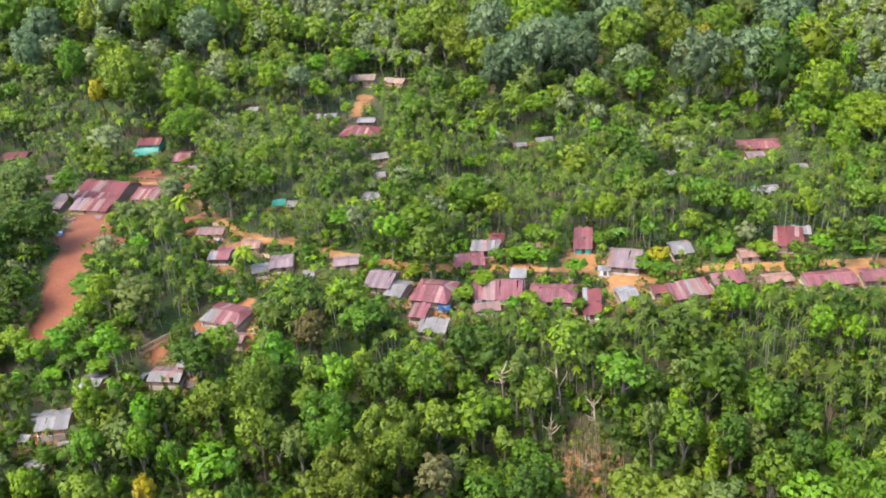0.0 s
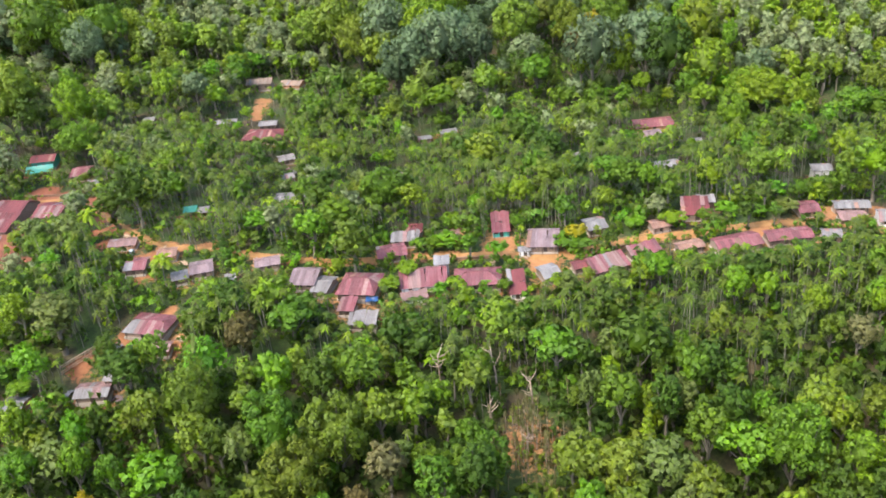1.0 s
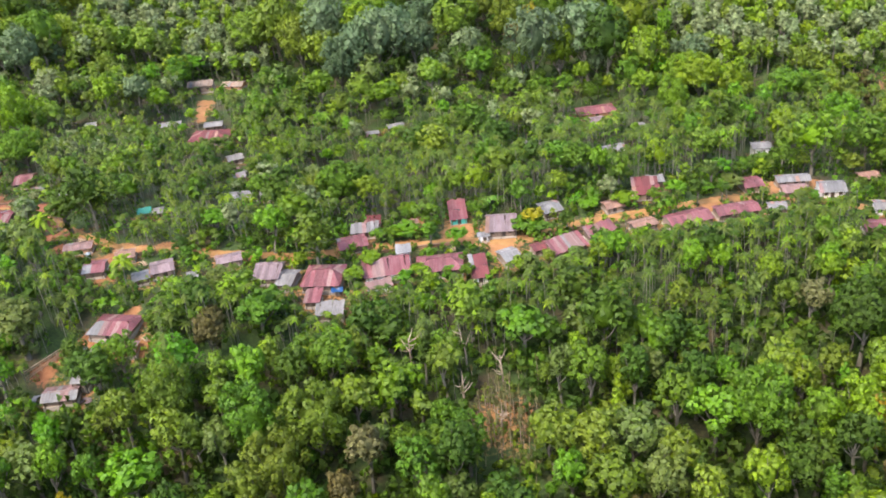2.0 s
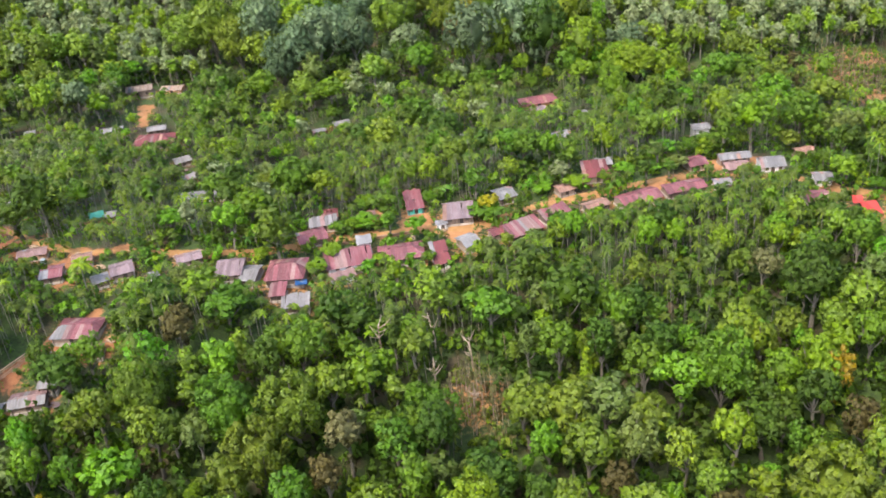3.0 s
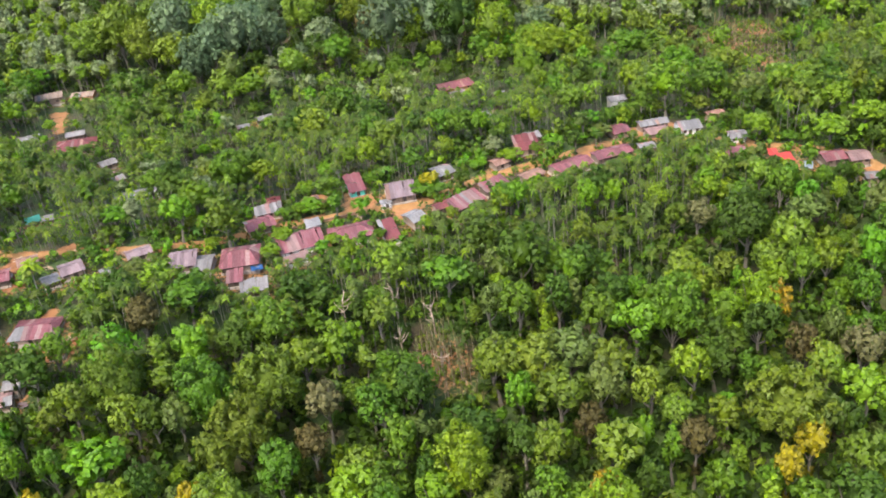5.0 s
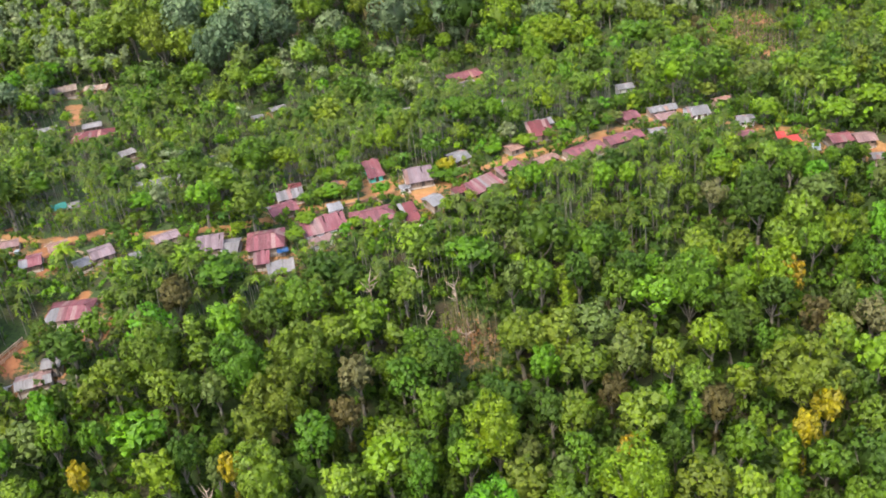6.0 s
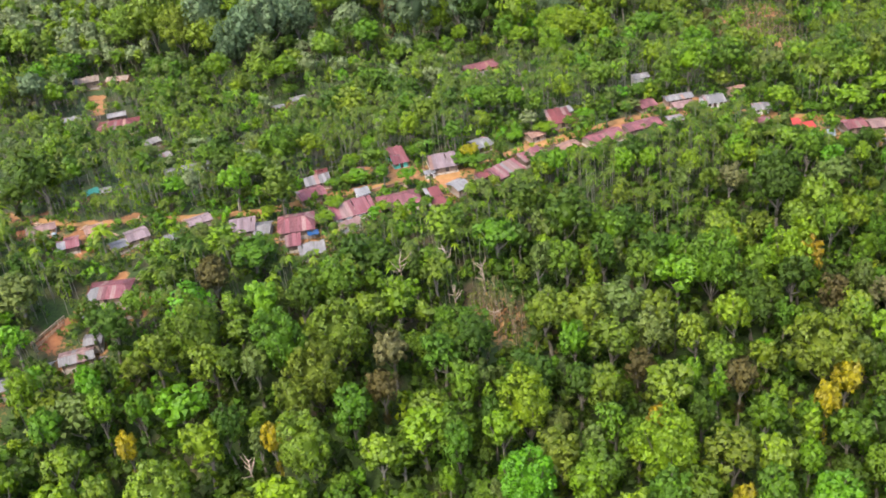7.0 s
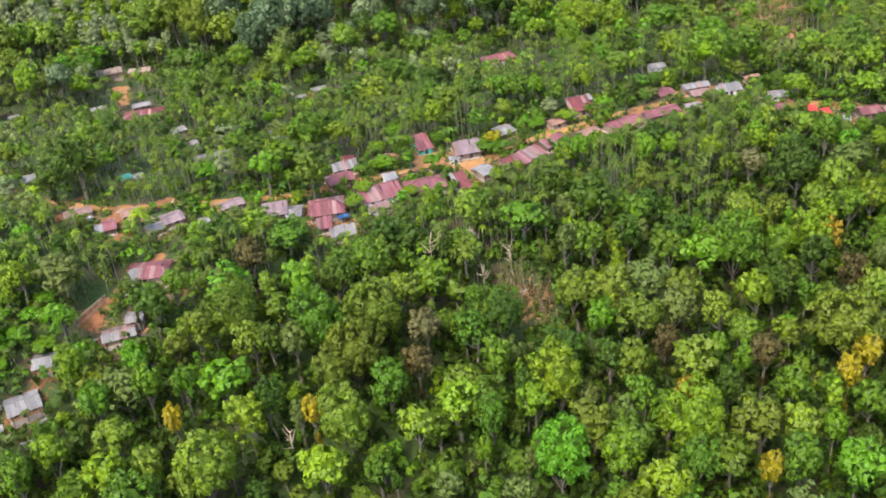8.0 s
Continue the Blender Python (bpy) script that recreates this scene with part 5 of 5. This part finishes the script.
taken = []
for species, x, y, rad, mid in MARKED:
    if mid < 4:
        shape, size, high = 1, rad / 2.6, (mid + 1.2) / (12.0 * rad / 2.6)
    else:
        shape = 2 if rad < 2.3 and species == "rust" else 1 if rad < 2.3 else (0, 3, 1)[int(abs(x * 7 + y)) % 3] if rad < 4.9 else 6
        form, base_radius, base_height = SHAPES[shape]
        size = rad / base_radius
        high = max(0.6, min(1.7, mid / (size * (base_height - DEPTH[form] * base_radius))))
    single_tree(species, shape, x, y, size * 1.14, (x * 37 + y * 11) % 360, high)
    taken.append((x, y, rad))
for x, y, _ in DEAD_TREES:
    taken.append((x, y, 2.6))
taken = np.array(taken)


def clear_of_marked(x, y, share):
    d = np.hypot(x[:, None] - taken[None, :, 0], y[:, None] - taken[None, :, 1])
    return (d > taken[None, :, 2] * share).all(1)


KINDS = ["deep", "mid", "olive", "lime", "sage", "bluish", "vivid", "rust", "pale", "hazy_teal"]


def species_at(x, y, r):
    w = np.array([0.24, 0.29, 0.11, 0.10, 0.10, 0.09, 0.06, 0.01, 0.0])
    # the pale leaf puts distance haze into the farther and western trees
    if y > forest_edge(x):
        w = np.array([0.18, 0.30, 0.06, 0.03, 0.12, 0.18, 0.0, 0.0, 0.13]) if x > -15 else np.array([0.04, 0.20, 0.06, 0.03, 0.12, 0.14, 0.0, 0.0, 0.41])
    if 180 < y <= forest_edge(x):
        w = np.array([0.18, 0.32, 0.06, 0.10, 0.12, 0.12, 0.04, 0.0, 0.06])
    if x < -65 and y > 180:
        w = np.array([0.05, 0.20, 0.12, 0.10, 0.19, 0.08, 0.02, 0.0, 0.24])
    if x > 130 and 195 < y < 300:
        w = np.array([0.0, 0.15, 0.22, 0.34, 0.22, 0.0, 0.06, 0.01, 0.0])
    elif x > 105 and 185 < y < 300:
        w = np.array([0.06, 0.28, 0.16, 0.26, 0.10, 0.02, 0.12, 0.0, 0.0])
    if x > 5 and y < 110:
        w = np.array([0.15, 0.26, 0.11, 0.20, 0.13, 0.08, 0.06, 0.01, 0.0])
    if x < -25 and y < 150:
        w = np.array([0.14, 0.30, 0.16, 0.16, 0.10, 0.04, 0.09, 0.01, 0.0])
    if noise.noise((x * 0.02, y * 0.02, 3)) > 0.15:
        w = w * np.array([1.6, 1.0, 0.9, 0.7, 1, 1.5, 0.5, 1, 1])
    pick = r.choice(9, p=w / w.sum())
    # most far greens swap to the blue-green leaf with haze in its colour
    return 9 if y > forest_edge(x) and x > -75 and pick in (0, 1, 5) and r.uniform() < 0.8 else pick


def scatter(name, kits, picks, mats, label, category):
    """Many plants as one thing of kind stuff. picks: kit, x, y, turn, size, height factor, wood material, leaf material, tint."""
    vs, ts, ms, cs, ns, k = [], [], [], [], [], 0
    for kit, x, y, turn, size, high, wood_i, leaf_i, tint in picks:
        c, s = math.cos(turn), math.sin(turn)
        m = np.array(((c * size, s * size, 0), (-s * size, c * size, 0), (0, 0, size * high)))
        off = np.array((x, y, gz(x, y) - 0.1))
        for (v, t), mi in zip(kits[kit], (wood_i, leaf_i)):
            vs.append(v @ m + off)
            ts.append(t + k)
            ms.append(np.full(len(t), mi))
            cs.append(np.full(len(v), tint))
            k += len(v)
        if len(kits[kit]) == 3:
            ns += [np.zeros_like(kits[kit][0][0]), kits[kit][2] @ np.array(((c, s, 0), (-s, c, 0), (0, 0, 1)))]
    me = mesh_np(name, np.vstack(vs), np.vstack(ts), mats, np.concatenate(ms), np.concatenate(cs), np.vstack(ns) if ns else None)
    return tagged(new(name, me), label, category, kind="stuff")


def slender(x, y):
    """Where thin young trees stand in place of old ones."""
    return (np.hypot((x + 45) / 40, (y - 365) / 62) < 1) | (np.hypot((x - 185) / 60, (y - 300) / 75) < 1)


r = np.random.default_rng(11)
x, y = spread_points(5.3, 5)
room, share = room_for(x, y), grove(x, y)
keep = clear_of_marked(x, y, 0.95) & (room > 3) & (y < forest_edge(x) + 4) & (r.uniform(0, 1, len(x)) > share * 0.88) & (r.uniform(0, 1, len(x)) < np.where(y > 142, 0.8, 0.9)) & (np.hypot((x - 27) / 8, (y - 125) / 12) > 1)
order = np.argsort(y[keep])
tx, ty, troom = x[keep][order], y[keep][order], room[keep][order]
woods, singles = [], 0
for a, b, limit in zip(tx, ty, troom):
    sp = species_at(a, b, r)
    shape = int(r.choice(8, p=[0.24, 0.16, 0.16, 0.12, 0.14, 0.08, 0.0, 0.10]))
    size = r.uniform(0.72, 1.25)
    high = r.uniform(0.75, 1.15) if b < 142 else r.uniform(0.55, 0.95)
    top = SHAPES[shape][2] * size * high
    if top > limit:
        size, high = size * max(0.45, limit / top), high * max(0.5, min(1, limit / top / max(0.45, limit / top)))
    turn = r.uniform(0, 360)
    if singles < 290 - len(MARKED) and b < 170:
        single_tree(KINDS[sp], shape, a, b, size, turn, high)
        singles += 1
    else:
        woods.append((shape + (0 if b < 125 else len(SHAPES)), a, b, radians(turn), size, high, 0, 1 + sp, r.uniform()))
# tall old trees of the far slope, with smaller ones between
for step, seed, big in ((14.5, 6, True), (13.0, 8, False)):
    x, y = spread_points(step, seed)
    keep = clear_of_marked(x, y, 0.8) & (room_for(x, y) > 8) & (y > forest_edge(x)) & ~slender(x, y)
    for a, b in zip(x[keep], y[keep]):
        shape = 6 if big else int(r.choice((0, 2, 4)))
        size = r.uniform(0.9, 1.6) if big else r.uniform(0.8, 1.2)
        woods.append((shape + len(SHAPES), a, b, r.uniform(0, 6.28), size, r.uniform(0.85, 1.2) if big else r.uniform(0.7, 1.0), 0, 1 + (species_at(a, b, r) if big else int(r.choice((9, 1, 9, 0)))), r.uniform()))
x, y = spread_points(4.4, 12)
keep = clear_of_marked(x, y, 0.8) & (room_for(x, y) > 3) & (y > forest_edge(x)) & slender(x, y)
for a, b, limit in zip(x[keep], y[keep], room_for(x[keep], y[keep])):
    size = r.uniform(0.8, 1.2)
    # mostly the pale leaf, with distance haze in its colour
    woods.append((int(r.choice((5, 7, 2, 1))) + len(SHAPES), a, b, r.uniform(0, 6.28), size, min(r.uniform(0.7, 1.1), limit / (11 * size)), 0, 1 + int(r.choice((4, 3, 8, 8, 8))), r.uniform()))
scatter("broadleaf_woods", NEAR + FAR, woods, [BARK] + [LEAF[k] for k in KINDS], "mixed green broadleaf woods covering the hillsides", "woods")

# areca palms
x, y = spread_points(2.1, 9)
room, share = room_for(x, y), grove(x, y)
keep = clear_of_marked(x, y, 0.7) & (room > 2.5) & (r.uniform(0, 1, len(x)) < share * 0.86 + 0.02) & (np.hypot((x - 27) / 7, (y - 125) / 11) > 1)
order = np.argsort(y[keep])
grove_rest, singles, first_palm = [], 0, {}
for a, b, limit in zip(x[keep][order], y[keep][order], room[keep][order]):
    kit = int(r.integers(4))
    size, high = r.uniform(0.85, 1.15), r.uniform(0.82, 1.15)
    if 12.0 * size * high > limit:
        high = max(0.25, limit / (12.0 * size))
    turn = r.uniform(0, 360)
    if singles < 280:
        m = pose(a, b, gz(a, b) - 0.1, 0, 0, turn) @ Matrix.Diagonal((size, size, size * high, 1))
        if kit in first_palm:
            copy_thing(first_palm[kit], m).matrix_basis = m
        else:
            root = tagged(new("areca_palm"), "slender areca palm with pale trunk and feathery crown", "palm", "areca palms of the grove")
            for part_name, (v, t), mat, bulge in (("trunk", ARECA[kit][0], PALM_BARK, None), ("crown", ARECA[kit][1], LEAF["palm"], ARECA[kit][2])):
                ob = new(part_name, mesh_np(part_name, v, t, [mat], None, None, bulge))
                ob.parent = root
            first_palm[kit] = root
            root.matrix_basis = m
        singles += 1
    else:
        grove_rest.append((kit + (4 if b > 215 else 0), a, b, radians(turn), size, high, 0, 1 + int(r.choice(3, p=[0.68, 0.10, 0.22])), r.uniform()))
scatter("palm_grove", ARECA + ARECA_FAR, grove_rest, [PALM_BARK, LEAF["palm"], LEAF["lime"], LEAF["deep"]], "dense grove of slender areca palms with pale trunks", "palm grove")

# undergrowth
def near_house(x, y):
    """Where weeds grow before a house."""
    near = np.zeros(np.shape(x), bool)
    for hx, hy, l, d, yaw in FOOT:
        near |= (abs(x - hx) < l / 2 + 4) & (y < hy) & (y > hy - 14)
    return near


x, y = spread_points(3.3, 21)
room = room_for(x, y)
keep = (room > 0.8) & (np.hypot((x - 27) / 6, (y - 125) / 10) > 1) & (r.uniform(0, 1, len(x)) < np.where(y > forest_edge(x) - 6, 0.5, np.where(y > 200, 0.2, np.where(y < 150, 0.9, 0.5))))
brush = []
for a, b, limit in zip(x[keep], y[keep], room[keep]):
    kit = int(r.integers(3)) + (3 if b > 142 else 0)
    size = min(r.uniform(0.7, 1.6) * (1.1 if b < 150 else 1.0), max(0.4, limit / 3.0))
    # mostly the darkest leaf colour, standing in for shade between the crowns
    brush.append((kit, a, b, r.uniform(0, 6.28), size, r.uniform(0.8, 1.3), 0, 1 + int(r.choice(4, p=[0.6, 0.28, 0.06, 0.06])), r.uniform()))
x, y = spread_points(2.6, 23, (-110, 118), (142, 290))
room, near = room_for(x, y), to_line(x, y, ROAD)
keep = (room > 0.8) & ((near < 15) | near_house(x, y)) & (r.uniform(0, 1, len(x)) < 0.7)
for a, b, limit in zip(x[keep], y[keep], room[keep]):
    brush.append((int(r.integers(3)) + (3 if b > 195 else 0), a, b, r.uniform(0, 6.28), min(r.uniform(0.35, 0.8) * r.choice((1.0, 1.0, 2.1)), max(0.3, limit / 3.2)), r.uniform(0.7, 1.2), 0, 1 + int(r.choice(5, p=[0.15, 0.35, 0.1, 0.25, 0.15])), r.uniform()))
for _ in range(330):
    a, b = (r.normal(27, 4.0), r.normal(125, 6.5)) if _ < 70 else (r.normal(190, 9), r.normal(232, 10))
    brush.append((int(r.integers(3)), a, b, r.uniform(0, 6.28), r.uniform(0.25, 0.7), r.uniform(0.7, 1.3), 0, 1 + int(r.choice([2, 3, 5, 6], p=[0.4, 0.3, 0.12, 0.18])), r.uniform()))
scatter("undergrowth", BUSH + BUSH_FAR, brush, [BARK, LEAF["deep"], LEAF["mid"], LEAF["olive"], LEAF["lime"], LEAF["vivid"], LEAF["rust"], LEAF["dry"]], "low green shrubs and weeds under the trees", "undergrowth")


def lone_palm(x, y, height, name, label, fronds, length, pairs, leaflet, girth, mat):
    root = tagged(new(name), label, "palm" if "palm" in name else "plant")
    root.matrix_world = pose(x, y, gz(x, y) - 0.1, 0, 0, x * 7 % 360)
    wood, leaves, _ = palm(int(x * 3 + y), height, fronds, length, pairs, leaflet, girth)
    for part_name, (v, t), m in (("trunk", wood, PALM_BARK), ("crown", leaves, mat)):
        ob = new(part_name, mesh_np(part_name, v, t, [m]))
        ob.parent = root


lone_palm(-68.5, 205.6, 6.5, "coconut_palm", "coconut palm with long drooping yellow-green fronds", 20, 4.2, 7, 0.42, 0.17, LEAF["lime"])
lone_palm(-46.6, 178.2, 6.0, "coconut_palm", "coconut palm with long drooping yellow-green fronds", 20, 4.2, 7, 0.42, 0.17, LEAF["lime"])


def banana_plant(x, y, size):
    """A short green stem and broad arching leaves."""
    r = np.random.default_rng(int(x * 5 + y))
    root = tagged(new("banana_plant"), "banana plant with broad arching pale green leaves", "plant", "banana plants of the village")
    root.matrix_world = pose(x, y, gz(x, y) - 0.1)
    v, t = tube([(0, 0, -0.3), (0, 0, 1.2 * size), (0, 0, 2.1 * size)], [0.16, 0.13, 0.08], 6)
    ob = new("stem", mesh_np("stem", v, t, [LEAF["banana"]]))
    ob.parent = root
    for i in range(9):
        w, rise, n = i * 2.4, r.uniform(0.5, 1.2), 6
        d, side = np.array((math.cos(w), math.sin(w), 0)), np.array((-math.sin(w), math.cos(w), 0))
        lv, lt = [], []
        for k in range(n + 1):
            s = k / n
            p = np.array((0, 0, 2.0 * size)) + d * s * 2.0 * size * math.cos(rise * 0.6) + np.array((0, 0, size * (1.7 * s * math.sin(rise) - 1.5 * s * s)))
            half = 0.36 * size * math.sin(math.pi * min(0.97, 0.12 + 0.86 * s)) + 0.02
            lv += [p - side * half - np.array((0, 0, half * 0.4)), p, p + side * half - np.array((0, 0, half * 0.4))]
        for k in range(n):
            for j in (0, 1):
                q = k * 3 + j
                lt += [(q, q + 1, q + 4), (q, q + 4, q + 3)]
        ob = new("leaf", mesh_np("leaf", np.array(lv), np.array(lt), [LEAF["banana"]]))
        ob.parent = root


for bx, by, bs in ((40.6, 193.3, 1.5), (-9.5, 187.0, 1.2), (133.9, 165.4, 1.5), (19.3, 184.6, 0.9), (43.1, 194.3, 1.2)):
    banana_plant(bx, by, bs)


def dead_tree(x, y, height, seed):
    """Bare pale trunk with broken forked limbs."""
    r = np.random.default_rng(seed)
    root = tagged(new("dead_tree"), "bare dead tree with pale broken limbs", "tree", "dead trees of the slope")
    root.matrix_world = pose(x, y, gz(x, y) - 0.1)
    ln = [(0, 0, -0.4), (r.normal(0, 0.2), r.normal(0, 0.2), height * 0.5), (r.normal(0, 0.4), r.normal(0, 0.4), height)]
    v, t = tube(ln, [0.25, 0.17, 0.06], 6)
    ob = new("trunk", mesh_np("trunk", v, t, [DEAD]))
    ob.parent = root
    for k in range(8):
        u = r.uniform(0.4, 0.95)
        p = np.array(ln[1]) * (1 - (u - 0.5) * 2) + np.array(ln[2]) * (u - 0.5) * 2 if u > 0.5 else np.array(ln[1]) * u * 2
        w = r.uniform(0, 6.28)
        d = np.array((math.cos(w), math.sin(w), r.uniform(0.3, 1.0))) * height * r.uniform(0.15, 0.3)
        v, t = tube([p, p + d * 0.6, p + d + np.array((0, 0, 0.3))], [0.14, 0.09, 0.03], 4)
        ob = new("limb", mesh_np("limb", v, t, [DEAD]))
        ob.parent = root


for i, (dx, dy, dh) in enumerate(DEAD_TREES):
    dead_tree(dx, dy, dh, 300 + i)

# dry stems of the small clearing and of the thinned hillside
stems = []
for _ in range(190):
    a, b = (r.normal(27, 4.0), r.normal(125, 6.5)) if _ < 90 else (r.normal(190, 8), r.normal(231, 10))
    h = r.uniform(3.0, 7.5)
    stems.append((0, a, b, r.uniform(0, 6.28), 1.0, h, 0, 1, r.uniform()))
POLE = (tube([(0, 0, 0), (0.1, 0.04, 0.5), (0.16, 0.1, 1)], [0.07, 0.055, 0.03], 5), sprays(rng.normal(0, 0.25, (6, 3)) * np.array((1, 1, 0.05)) + np.array((0.16, 0.1, 0.98)), np.tile((0, 0, 1.0), (6, 1)), np.full(6, 0.28), rng))
scatter("dry_stems", [POLE], stems, [DEAD, LEAF["dry"]], "thin dry pale stems standing on brown cleared ground", "dry stems")
